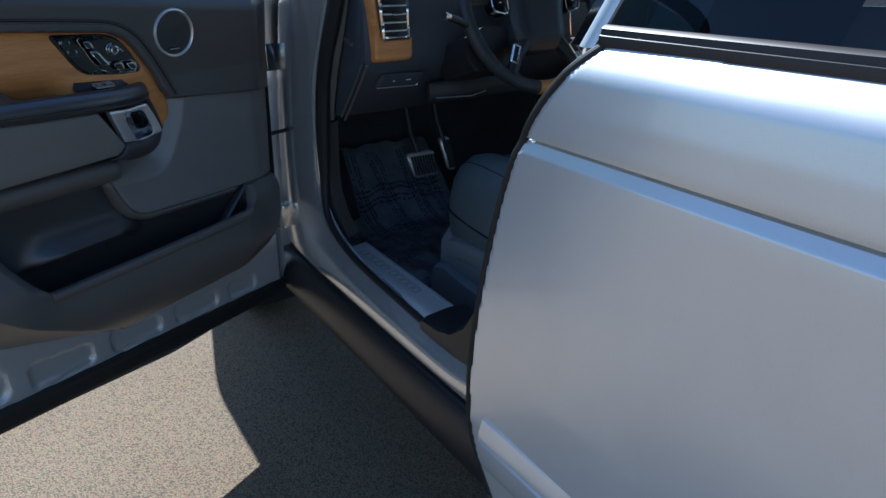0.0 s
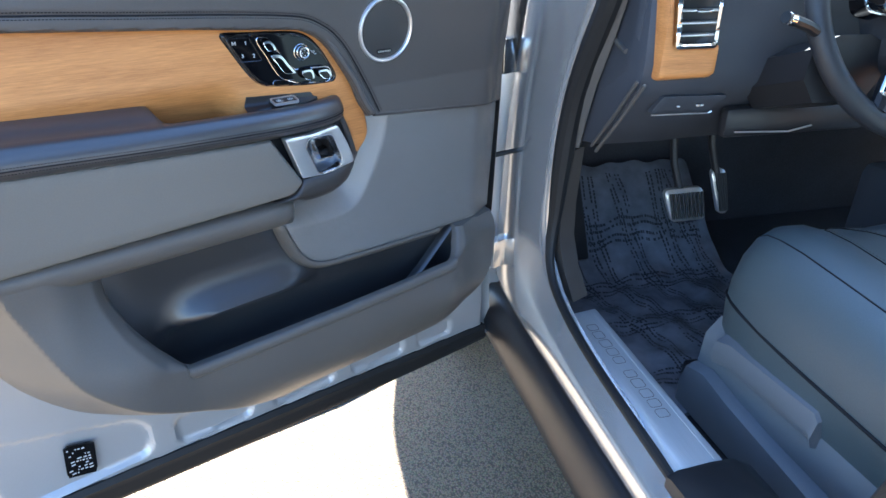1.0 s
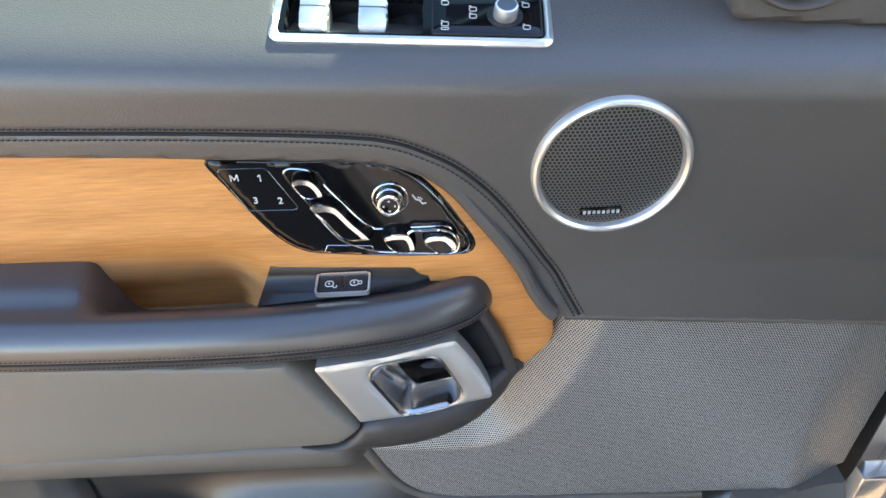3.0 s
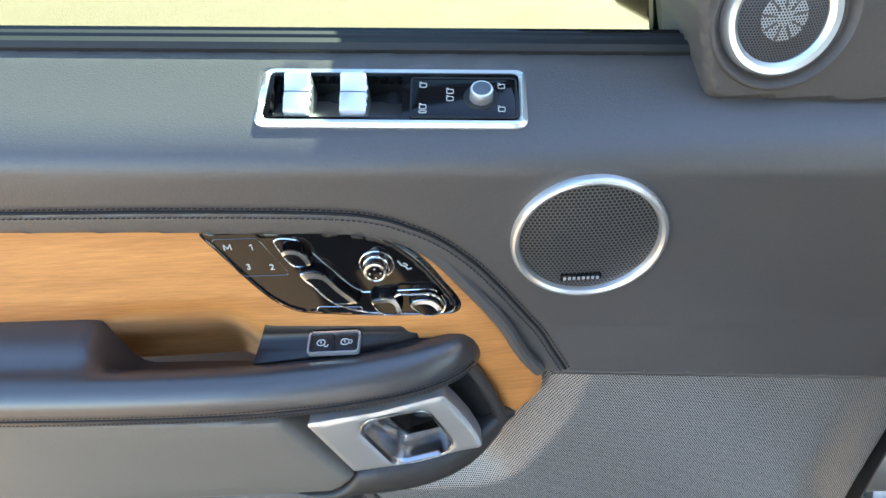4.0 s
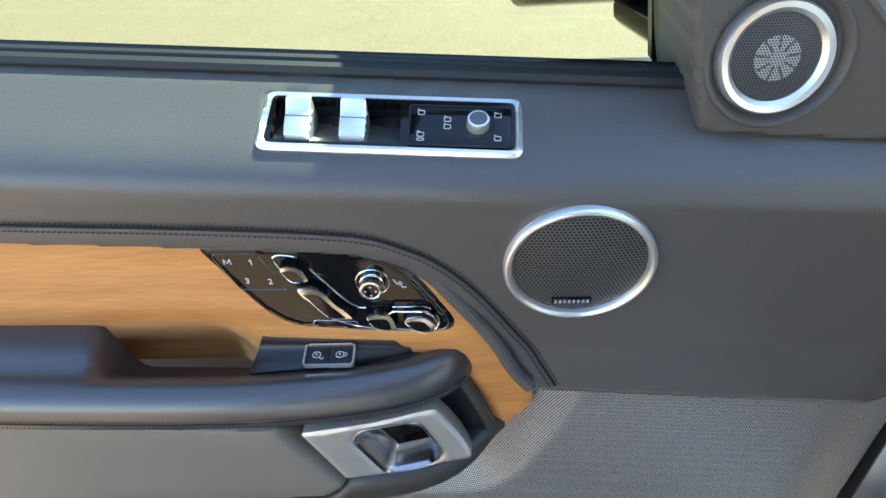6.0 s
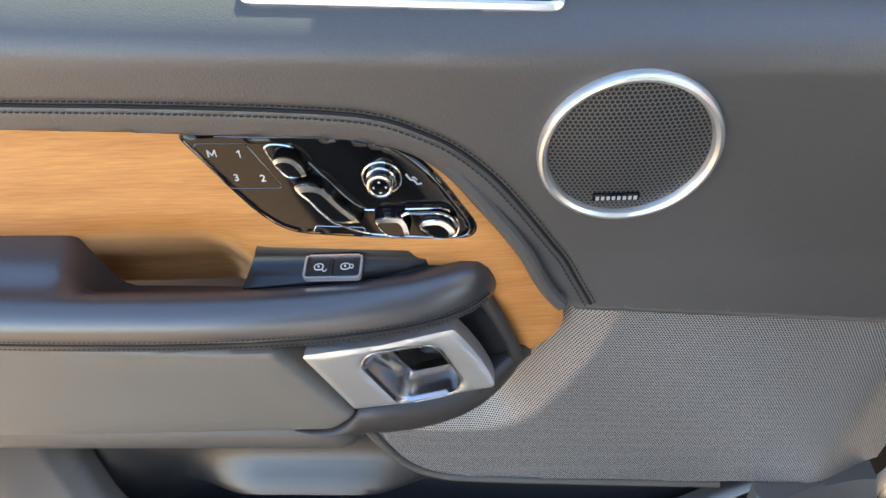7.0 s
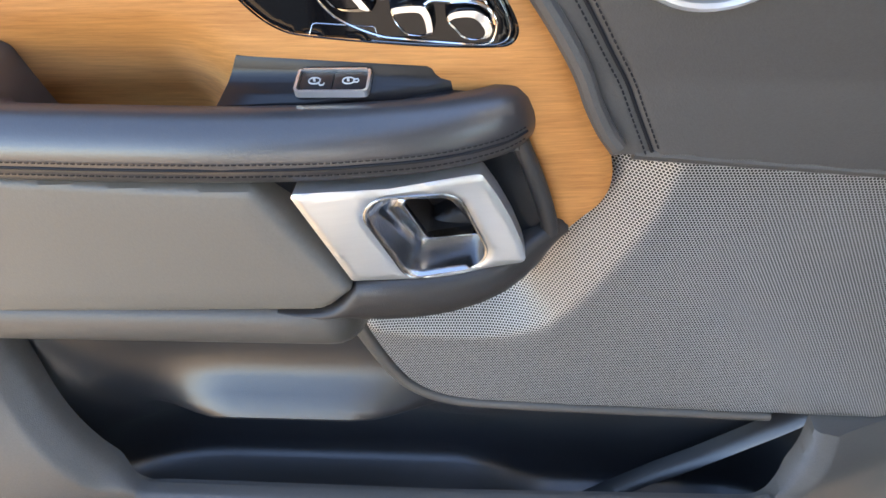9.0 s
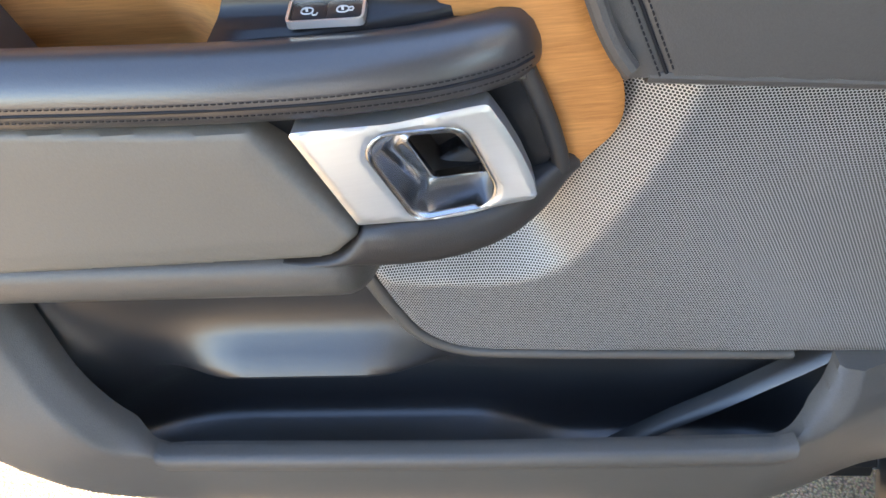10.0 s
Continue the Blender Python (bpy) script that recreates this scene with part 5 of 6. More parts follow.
def build_rear_door():
    front = spline([(-1.262, 1.252), (-1.222, 1.208), (-1.183, 1.16), (-1.153, 1.109), (-1.124, 1.028), (-1.101, 0.92), (-1.085, 0.82), (-1.073, 0.70), (-1.072, 0.60), (-1.080, 0.53), (-1.097, 0.48), (-1.135, 0.40)], 5)
    out = np.concatenate([front, np.array([(-1.16, 0.375), (-1.95, 0.40), (-2.14, 0.75), (-2.18, 1.0), (-2.16, 1.24)])])

    def h(u, v, d):
        v = shrink(v)
        p = np.interp(v, [0.37, 0.48, 0.56, 0.70, 0.85, 1.0, 1.075, 1.086, 1.089, 1.1030, 1.1042, 1.1070, 1.1085, 1.118, 1.16, 1.203, 1.212, 1.222, 1.236, 1.25, 1.262],
                      [0.058, 0.070, 0.074, 0.070, 0.062, 0.053, 0.0490, 0.0478, 0.0465, 0.0385, 0.0250, 0.0250, 0.0425, 0.0440, 0.0415, 0.0355, 0.0325, 0.0255, 0.0125, -0.004, -0.019])
        return p + 0.010 * np.exp(-((u + 1.65) / 0.45) ** 2)
    wide = out.copy()
    wide[:, 1] = stretch(out[:, 1])
    rd = relief("rear_door", wide, h, PAINT, CAR, 0.0055, 0.005, 0.035, lambda u, v, h: side_map(u, shrink(v), h), "closed silver rear door panel")
    hz = h(front[:, 0], stretch(front[:, 1]), None)
    tube("door_edge_seal", [(-float(a) + 0.0055, y + 0.0045, z) for a, (y, z) in zip(hz, front)], 0.0070, RUBBER, rd, 10)
    mould = []
    for y in (-1.118, -1.122, -1.135, -1.2, -1.4, -1.6, -1.8, -2.05):
        e = 0.0 if y < -1.121 else 0.006
        mould.append([(-0.066, y, 0.590 - e), (-0.080 + e / 2, y, 0.583 - e), (-0.088 + e, y, 0.560), (-0.089 + e, y, 0.545), (-0.085 + e, y, 0.541), (-0.089 + e, y, 0.537), (-0.088 + e, y, 0.50), (-0.076, y, 0.470 + e), (-0.05, y, 0.466 + e)])
    loft("door_moulding", mould, PAINT, rd, "silver lower door moulding")
    strip = [[(-0.004, y, 1.242), (-0.0085, y, 1.244), (-0.0095, y, 1.248), (-0.0080, y, 1.2575), (-0.0060, y, 1.2585), (-0.0048, y, 1.2665), (0.002, y, 1.271), (0.02, y, 1.270), (0.02, y, 1.24)] for y in np.linspace(-1.245, -2.15, 12)]
    loft("window_strip", strip, STRIP, rd, "black window trim strip")
    tube("strip_bead", [(0.000, -1.25, 1.2665), (0.000, -2.15, 1.2665)], 0.0025, POD, rd, 6)

    def gl(u, v, d):
        return -0.012 - 0.30 * (v - 1.27)
    g = fillet([(-1.235, 1.26, 0), (-2.12, 1.26, 0), (-2.12, 1.70, 0.03), (-1.33, 1.72, 0.02)])
    relief("rear_window", g, gl, TINT, rd, 0.06, 0, 0.004, side_map, "dark tinted rear door glass")
    post = [[(-gl(0, z, 0) + dx, y + dy, z) for dx, dy in ((0.03, 0.013), (-0.006, 0.013), (-0.010, 0.0), (-0.006, -0.013), (0.03, -0.013))] for y, z in ((-1.219, 1.24), (-1.256, 1.34), (-1.36, 1.60), (-1.42, 1.76))]
    loft("window_post", post, PAINT, rd, "silver rear window post")
    black = [[(-gl(0, z, 0) + dx, y + dy, z) for dx, dy in ((0.05, 0.05), (0.006, 0.04), (0.002, 0.014), (0.05, 0.014))] for y, z in ((-1.219, 1.24), (-1.256, 1.34), (-1.36, 1.60), (-1.42, 1.76))]
    loft("centre_pillar", black, GLOSS, CAR, "gloss black centre pillar")
    lab = block("pillar_label", (-0.0075, -1.022, 0.60), (0.002, 0.03, 0.06), PAPER, CAR, 0.0005, label="small white pillar label")
    for k in range(3):
        block("label_bar", (-0.0088, -1.022, 0.585 + k * 0.014), (0.001, 0.022, 0.006), PLASTIC_DARK, lab, 0)


def build_shell():
    arch = [(0.66 + 0.45 * math.cos(a), 0.40 + 0.45 * math.sin(a)) for a in np.linspace(math.pi, 0, 16)]
    f = np.array([(0.07, 0.36), (0.20, 0.36)] + arch + [(1.25, 0.42), (1.42, 0.6), (1.42, 0.95), (1.1, 1.09), (0.5, 1.12), (0.03, 1.14), (0.03, 0.7)])

    def fh(u, v, d):
        return 0.045 - 0.10 * step(u, 0.9, 1.5) - 0.06 * np.clip((v - 1.0) / 0.15, 0, 1) ** 2
    for side in (0, 1):
        to = side_map if side == 0 else (lambda u, v, h: np.stack([1.9 + h, u, v], 1))
        relief("front_wing", f, fh, PAINT, CAR, 0.03, 0.01, 0.05, to)
    hood = []
    for y, z, w in ((-0.02, 1.20, 0.0), (0.3, 1.19, 0.0), (0.8, 1.16, 0.01), (1.15, 1.11, 0.05), (1.38, 1.02, 0.12), (1.42, 0.9, 0.14)):
        hood.append([(0.01 + w, y, z - 0.08), (0.06 + w, y, z - 0.03), (0.3, y, z), (0.95, y, z + 0.01), (1.6, y, z), (1.84 - w, y, z - 0.03), (1.89 - w, y, z - 0.08)])
    loft("bonnet", hood, PAINT, CAR, "silver bonnet", caps=False, closed=False)
    block("front_bumper", (0.95, 1.42, 0.66), (1.6, 0.16, 0.5), PAINT, CAR, 0.06, segments=3)
    roof = []
    for y, z, w in ((-0.55, 1.70, 0.17), (-0.75, 1.765, 0.16), (-1.2, 1.81, 0.15), (-1.9, 1.81, 0.15), (-2.6, 1.77, 0.17), (-3.0, 1.70, 0.20)):
        roof.append([(w, y, z - 0.05), (w + 0.05, y, z - 0.015), (w + 0.2, y, z), (0.95, y, z + 0.01), (1.7 - w, y, z), (1.85 - w, y, z - 0.015), (1.9 - w, y, z - 0.05), (1.85 - w, y, z - 0.07), (0.95, y, z - 0.04), (w + 0.05, y, z - 0.07)])
    loft("roof", roof, PAINT, CAR, "silver roof")
    for x, sx in ((0.0, 1), (1.9, -1)):
        p = [(x + sx * 0.03, 0.06, 1.16), (x + sx * 0.06, -0.12, 1.36), (x + sx * 0.11, -0.36, 1.57), (x + sx * 0.17, -0.60, 1.705)]
        tube("windscreen_pillar", spline(p, 4), 0.032, PAINT, CAR, 10)
    ws = fillet([(0.10, 0.0, 0), (1.80, 0.0, 0), (1.68, 1.0, 0), (0.22, 1.0, 0)])
    relief("windscreen", ws, lambda u, v, d: 0 * u, CLEAR, CAR, 0.12, 0, 0.0, lambda u, v, h: np.stack([u, 0.05 - 0.62 * v + 0.6 * h, 1.18 + 0.53 * v + 0.7 * h], 1))

    right = np.array([(0.05, 0.36), (-2.1, 0.36), (-2.9, 0.7), (-3.1, 1.1), (-3.0, 1.26), (0.05, 1.2)])
    relief("far_side", right, lambda u, v, d: 0.05 + 0 * u, PAINT, CAR, 0.08, 0.01, 0.05, lambda u, v, h: np.stack([1.9 + h, u, v], 1))
    rq = np.array([(-2.15, 0.8), (-2.5, 0.95), (-2.95, 0.85), (-3.1, 1.1), (-3.0, 1.25), (-2.17, 1.24), (-2.19, 1.0)])
    relief("rear_quarter", rq, lambda u, v, d: 0.05 + 0 * u, PAINT, CAR, 0.05, 0.01, 0.05, side_map)
    block("tailgate", (0.95, -3.06, 0.95), (1.75, 0.08, 1.1), PAINT, CAR, 0.03)
    block("tailgate_glass", (0.95, -3.0, 1.5), (1.5, 0.02, 0.5), TINT, CAR, 0.005)
    rw = fillet([(-1.25, 1.26, 0), (-3.0, 1.26, 0), (-2.95, 1.72, 0.03), (-0.62, 1.72, 0.02), (-0.1, 1.26, 0)])
    relief("far_windows", rw, lambda u, v, d: -0.03 - 0.3 * (v - 1.26), CLEAR, CAR, 0.1, 0, 0.004, lambda u, v, h: np.stack([1.9 + h, u, v], 1))
    block("cabin_floor", (0.98, -1.25, 0.41), (1.72, 3.5, 0.05), CARPET, CAR, 0.005)
    block("firewall", (0.97, 0.40, 0.80), (1.72, 0.05, 0.80), CARPET, CAR, 0.005)
    for x, y in ((0.06, 0.66), (1.84, 0.66), (0.06, -2.5), (1.84, -2.5)):
        s = -1 if x < 1 else 1
        m = facing((x, y, 0.37), (s, 0, 0))
        w = lathe("wheel", [(0.20, -0.13), (0.25, -0.10), (0.25, 0.06), (0.24, 0.05), (0.06, 0.02), (0.05, 0.05), (0, 0.05)], m, CHROME, CAR, 40)
        lathe("tyre", [(0.26, -0.14), (0.345, -0.135), (0.368, -0.11), (0.370, 0.0), (0.368, 0.085), (0.345, 0.105), (0.26, 0.10), (0.25, 0.06)], m, TYRE, w, 48)


def build_kick_panel():
    rings = []
    for y, z, x in ((-0.185, 0.93, 0.065), (-0.175, 0.80, 0.065), (-0.18, 0.72, 0.066), (-0.215, 0.66, 0.068), (-0.27, 0.61, 0.07)):
        rings.append([(x - 0.004, y + 0.02, z), (x, y - 0.012, z), (x + 0.045, y + 0.01, z), (x + 0.07, y + 0.10, z), (x + 0.07, y + 0.5, z)])
    loft("kick_panel", rings, POD, CAR, "grey plastic kick panel", closed=False, caps=False)
    up = []
    for y, z in ((-0.335, 1.30), (-0.285, 1.18), (-0.235, 1.08), (-0.205, 1.0), (-0.188, 0.94)):
        up.append([(0.062, y + 0.02, z), (0.066, y - 0.012, z), (0.082, y - 0.018, z), (0.100, y + 0.01, z), (0.105, y + 0.1, z)])
    loft("pillar_trim", up, PLASTIC, CAR, "grey inner pillar trim", closed=False, caps=False)


build_aperture()
build_wing_corner()
build_rocker()
build_sill_plate()
build_rear_door()
build_shell()
build_kick_panel()


# ---- dashboard ----
def build_dashboard():
    d = thing("dashboard", "dark soft-skinned dashboard with wood trim and air vent", "dashboard", (0.95, -0.2, 0.9), (0.95, -0.2, 0.9))
    body = []
    for x, e in ((0.092, 0.02), (0.100, 0.0), (0.112, -0.004), (0.24, -0.010), (0.30, 0.0), (0.80, 0.02), (1.75, 0.02)):
        body.append([(x, y + e, z) for y, z in ((0.10, 0.93), (-0.18, 0.945), (-0.242, 0.958), (-0.31, 1.03), (-0.355, 1.075), (-0.375, 1.10), (-0.382, 1.14), (-0.375, 1.24), (-0.355, 1.29), (-0.30, 1.315), (0.0, 1.26), (0.10, 1.2))])
    loft("dash_body", body, DASH, d, "dark soft dashboard skin")
    w = relief("wood_surround", fillet([(0.115, 1.115, 0.006), (0.229, 1.117, 0.014), (0.229, 1.172, 0.004), (0.139, 1.172, 0.004), (0.118, 1.33, 0), (0.103, 1.33, 0)], 4),
               lambda u, v, dd: 0.400 + 0.004 * step(dd, 0, 0.01) - 0.02 * step(-u, -0.118, -0.10), WOOD, d, 0.005, 0.006, 0.03, lambda u, v, h: np.stack([u, -h, v], 1), "golden wood vent surround")
    out = fillet([(0.139, 1.168, 0.006), (0.217, 1.168, 0.006), (0.211, 1.32, 0.004), (0.121, 1.32, 0.004)], 4)
    hole = fillet([(0.147, 1.176, 0.004), (0.210, 1.176, 0.004), (0.204, 1.315, 0.003), (0.130, 1.315, 0.003)], 4)
    to = lambda u, v, h: np.stack([u, -h, v], 1)
    v = relief("air_vent", out, lambda u, v, dd: 0.408 + 0 * u, CHROME, d, 0.005, 0.003, 0.03, to, "chrome-framed air vent", (hole,))
    relief("vent_back", out, lambda u, v, dd: 0.387 + 0 * u, PLASTIC_DARK, v, 0.02, 0, 0, to)
    for k in range(7):
        z = 1.19 + k * 0.0195
        block("vent_slat", (0.1735 - (z - 1.19) * 0.06, -0.398, z), (0.070 + (z - 1.19) * 0.09, 0.016, 0.0035), ALU, v, 0.001)
    block("vent_tab", (0.179, -0.408, 1.2285), (0.03, 0.008, 0.005), CHROME, v, 0.002)
    tube("side_trim_edge", spline([(0.088, -0.41, 1.112), (0.088, -0.34, 1.03), (0.088, -0.268, 0.952)], 5), 0.0035, PLASTIC, d, 8)
    tube("side_trim_edge", spline([(0.088, -0.385, 1.112), (0.088, -0.318, 1.033), (0.088, -0.248, 0.957)], 5), 0.0035, PLASTIC, d, 8)
    sp = fillet([(-0.15, 1.0, 0.03), (-0.36, 1.13, 0.02), (-0.37, 1.26, 0.02), (-0.22, 1.26, 0.03)])
    relief("fuse_cover", sp, lambda u, v, dd: -0.0895 + 0 * u, DASH, d, 0.01, 0.004, 0.006, side_map, "dark dashboard end cover")
    tube("cover_mark", spline([(0.088, -0.235, 1.25), (0.088, -0.255, 1.20), (0.088, -0.29, 1.17), (0.088, -0.335, 1.155)], 5), 0.005, PLASTIC, d, 8)
    lp = relief("lower_panel", fillet([(0.140, 1.046, 0.004), (0.262, 1.042, 0.01), (0.288, 1.078, 0.004), (0.15, 1.082, 0.004)], 4), lambda u, v, dd: 0.378 - 0.6 * (1.08 - v), DASH, d, 0.006, 0.003, 0.012, to, "lower dash panel with small buttons")
    tube("panel_edge", [(0.14, -0.362, 1.0455), (0.258, -0.360, 1.0427), (0.264, -0.363, 1.0465)], 0.0016, ALU, lp, 6)
    for x in (0.185, 0.225, 0.233):
        block("panel_button", (x, -0.373, 1.062), (0.006, 0.004, 0.003), PAPER, lp, 0.001)
    col = [[(0.42 + dx, y, z + dz) for dx, dz in ((-0.075, 0.03), (-0.08, -0.02), (-0.05, -0.06), (0.05, -0.065), (0.08, -0.02), (0.075, 0.03), (0.03, 0.05), (-0.03, 0.05))] for y, z in ((-0.34, 1.10), (-0.42, 1.125), (-0.48, 1.145))]
    loft("column_shroud", col, PLASTIC_DARK, d, "black steering column shroud")
    tube("column_stalk", [(0.37, -0.47, 1.19), (0.30, -0.50, 1.215), (0.245, -0.515, 1.23)], 0.009, PLASTIC_DARK, d, 10)
    lathe("stalk_end", [(0.0095, 0), (0.0095, 0.012), (0.007, 0.015), (0, 0.015)], facing((0.262, -0.512, 1.226), (-1, -0.25, 0.2)), CHROME, d, 16)
    block("knee_panel", (0.48, -0.335, 1.015), (0.34, 0.03, 0.06), PLASTIC_DARK, d, 0.012)
    tube("knee_edge", [(0.33, -0.355, 1.0), (0.45, -0.358, 0.995), (0.50, -0.36, 1.005)], 0.002, ALU, d, 6)
    s = block("upper_screen", (1.0, -0.345, 1.21), (0.36, 0.02, 0.14), GLOSS, d, 0.006)
    tube("screen_edge", [(0.80, -0.358, 1.30), (0.83, -0.358, 1.135), (1.18, -0.358, 1.135), (1.18, -0.358, 1.30)], 0.004, CHROME, s, 8)
    lo = block("lower_screen", (1.0, -0.40, 1.0), (0.34, 0.02, 0.20), ALU, d, 0.006, Euler((-0.35, 0, 0)).to_matrix(), "silver-grey lower control screen")
    lathe("climate_dial", [(0.03, 0), (0.03, 0.02), (0.026, 0.025), (0.02, 0.02), (0, 0.02)], facing((0.86, -0.425, 0.985), (0, -1, 0.35)), CHROME, d, 28)
    return d


def build_console():
    c = thing("centre_console", "centre console with silver side bracket and wood lid", "console", (0.9, -0.6, 0.43), (0.9, -0.6, 0.43))
    block("console_body", (0.93, -0.70, 0.66), (0.32, 0.9, 0.44), DASH, c, 0.03, label="dark console body")
    out = fillet([(-0.335, 1.0, 0.02), (-0.575, 1.03, 0.015), (-0.60, 0.885, 0.015), (-0.375, 0.885, 0.03)])
    hole = fillet([(-0.375, 0.965, 0.015), (-0.475, 0.975, 0.012), (-0.475, 0.905, 0.015), (-0.385, 0.91, 0.02)])
    relief("console_bracket", out, lambda u, v, d: -0.735 + 0.004 * step(d, 0, 0.01), ALU, c, 0.008, 0.006, 0.05, side_map, "satin silver console bracket", (hole,))
    block("console_lid", (0.93, -0.72, 0.895), (0.28, 0.42, 0.03), WOOD, c, 0.008, label="wood console lid")
    return c


def build_steering_wheel():
    st = thing("steering_wheel", "black leather steering wheel with wood lower rim", "steering wheel", (0.565, -0.47, 1.22), (0.565, -0.47, 1.22))
    n = Vector((-0.03, -0.93, 0.36)).normalized()
    m = facing((0.565, -0.47, 1.245), n)
    R = 0.222
    arc = lambda a0, a1, k=40: [m @ Vector((R * math.cos(a), R * math.sin(a), 0)) for a in np.linspace(a0, a1, k)]
    lo0, lo1 = radians(262), radians(312)
    tube("leather_rim", arc(lo1, lo0 + 2 * math.pi, 60), 0.0185, RIM, st, 14, label="black leather wheel rim")
    tube("wood_rim", arc(lo0, lo1, 20), 0.0188, WOOD, st, 14, label="golden wood lower rim")
    hub = fillet([(-0.082, -0.125, 0.05), (0.082, -0.125, 0.05), (0.105, 0.07, 0.03), (-0.105, 0.07, 0.03)], 6)
    h = relief("airbag_cover", hub, lambda u, v, d: 0.02 + 0.014 * step(d, 0, 0.04), RIM, st, 0.01, 0.01, 0.06, frame_map(m), "black airbag cover")
    block("hub_badge", m @ Vector((0, 0.012, 0.036)), (0.06, 0.008, 0.002), ALU, h, 0.0008, m.to_3x3())
    for sx in (-1, 1):
        o = fillet([(sx * 0.10, -0.03, 0.01), (sx * 0.15, -0.02, 0.02), (sx * 0.15, 0.06, 0.02), (sx * 0.10, 0.065, 0.01)], 4)
        s = relief("switch_pod", o, lambda u, v, d: 0.022 + 0 * u, GLOSS, st, 0.01, 0.005, 0.03, frame_map(m))
        tube("pod_rim", [m @ Vector((a, b, 0.02)) for a, b in o], 0.0025, CHROME, s, 6, True)
        for k in range(3):
            block("pod_mark", m @ Vector((sx * 0.125, 0.0 + k * 0.02, 0.0225)), (0.008, 0.003, 0.001), PAPER, s, 0, m.to_3x3())
        sp = [m @ Vector((sx * a, b, 0.006)) for a, b in ((0.05, -0.09), (0.09, -0.135), (0.115, -0.18))]
        tube("spoke", sp, [0.022, 0.017, 0.014], PLASTIC_DARK, st, 10)
        q = fillet([(sx * 0.085, -0.115, 0.004), (sx * 0.104, -0.107, 0.004), (sx * 0.125, -0.15, 0.004), (sx * 0.106, -0.158, 0.004)], 3)
        tube("spoke_trim", [m @ Vector((a, b, 0.024)) for a, b in q], 0.003, CHROME, st, 6, True)
        tube("side_spoke", [m @ Vector((sx * 0.08, 0.02, 0)), m @ Vector((sx * R, 0.02, 0))], 0.018, PLASTIC_DARK, st, 10)
    return st


# ---- seat, mat and pedals ----
def build_seat():
    s = thing("car_seat", "black leather driver's seat with stitched bolsters", "car seat", (0.55, -0.8, 0.435), (0.55, -0.8, 0.435))
    sec = [(-0.270, 0.60), (-0.286, 0.66), (-0.292, 0.72), (-0.289, 0.775), (-0.276, 0.825), (-0.252, 0.860), (-0.215, 0.880), (-0.17, 0.878), (-0.13, 0.864), (0, 0.855), (0.13, 0.864), (0.17, 0.878), (0.215, 0.880), (0.252, 0.860), (0.276, 0.825), (0.289, 0.775), (0.292, 0.72), (0.286, 0.66), (0.270, 0.60)]
    plan = ((-0.436, 0.50, -0.20), (-0.438, 0.60, -0.155), (-0.443, 0.69, -0.115), (-0.452, 0.775, -0.080), (-0.466, 0.845, -0.050), (-0.486, 0.905, -0.026), (-0.515, 0.950, -0.008), (-0.555, 0.98, 0.002), (-0.61, 1.0, 0.006), (-0.70, 1.0, 0.0), (-0.85, 1.0, -0.012), (-1.02, 1.0, -0.02))
    rings = []
    for y, k, dz in plan:
        rings.append([(0.55 + x * k, y, max(z + dz * (z - 0.55) / 0.33, 0.605)) for x, z in sec])
    c = loft("cushion", rings, DARK_LEATHER, s, "black leather seat cushion", angle=70)

    def on_seat(x, y):
        k = np.interp(-y, [-q[0] for q in plan], [q[1] for q in plan])
        dz = np.interp(-y, [-q[0] for q in plan], [q[2] for q in plan])
        z = np.interp(x, [q[0] for q in sec[4:15]], [q[1] for q in sec[4:15]])
        return (0.55 + x * k, y, z + dz * (z - 0.55) / 0.33 + 0.0008)
    for line in ([(-0.246, -0.468), (-0.246, -0.50), (-0.246, -0.56), (-0.246, -0.70), (-0.246, -0.98)], [(-0.02, -0.505), (-0.08, -0.508), (-0.125, -0.525), (-0.145, -0.56), (-0.150, -0.62), (-0.152, -0.75), (-0.152, -0.98)], [(-0.085, -0.51), (-0.04, -0.58), (-0.025, -0.68), (-0.02, -0.80), (-0.02, -0.98)]):
        P = [on_seat(x, y) for x, y in spline(line, 6)]
        tube("seat_seam", P, 0.0013, THREAD, c, 6)
        stitches("seat_stitch", [(a + 0.0055, q, z + 0.0006) for a, q, z in P], (-0.3, 0, 1), c, 0.007, 0.0045, 0.0009, PLASTIC)
    low = [(0.55 - 0.2925 * np.interp(-y, [-q[0] for q in plan], [q[1] for q in plan]), y, z) for y, z in ((-0.448, 0.70), (-0.466, 0.715), (-0.50, 0.722), (-0.56, 0.722), (-0.70, 0.712), (-0.98, 0.70))]
    tube("seat_seam", spline(low, 6), 0.003, THREAD, c, 6)
    skirt = [[(0.285, y, 0.52 + e), (0.268, y, 0.56 + e), (0.272, y, 0.625 + e), (0.30, y, 0.66 + e)] for y, e in ((-0.47, 0.0), (-0.55, 0.0), (-0.70, -0.01), (-0.80, -0.005), (-0.98, 0.0))]
    loft("seat_valance", skirt, SEAT_TRIM_LIT, s, "grey plastic seat side trim", closed=False, caps=False)
    grip = [[(0.258, y, 0.635 + e), (0.250, y, 0.655 + e), (0.256, y, 0.685 + e), (0.285, y, 0.70 + e), (0.30, y, 0.62 + e)] for y, e in ((-0.52, -0.045), (-0.56, -0.03), (-0.70, -0.022), (-0.765, -0.018), (-0.775, -0.03))]
    loft("seat_grip", grip, SEAT_TRIM_LIT, s, "grey seat height grip")
    block("seat_rail", (0.30, -0.68, 0.475), (0.035, 0.55, 0.07), PLASTIC_DARK, s, 0.01)
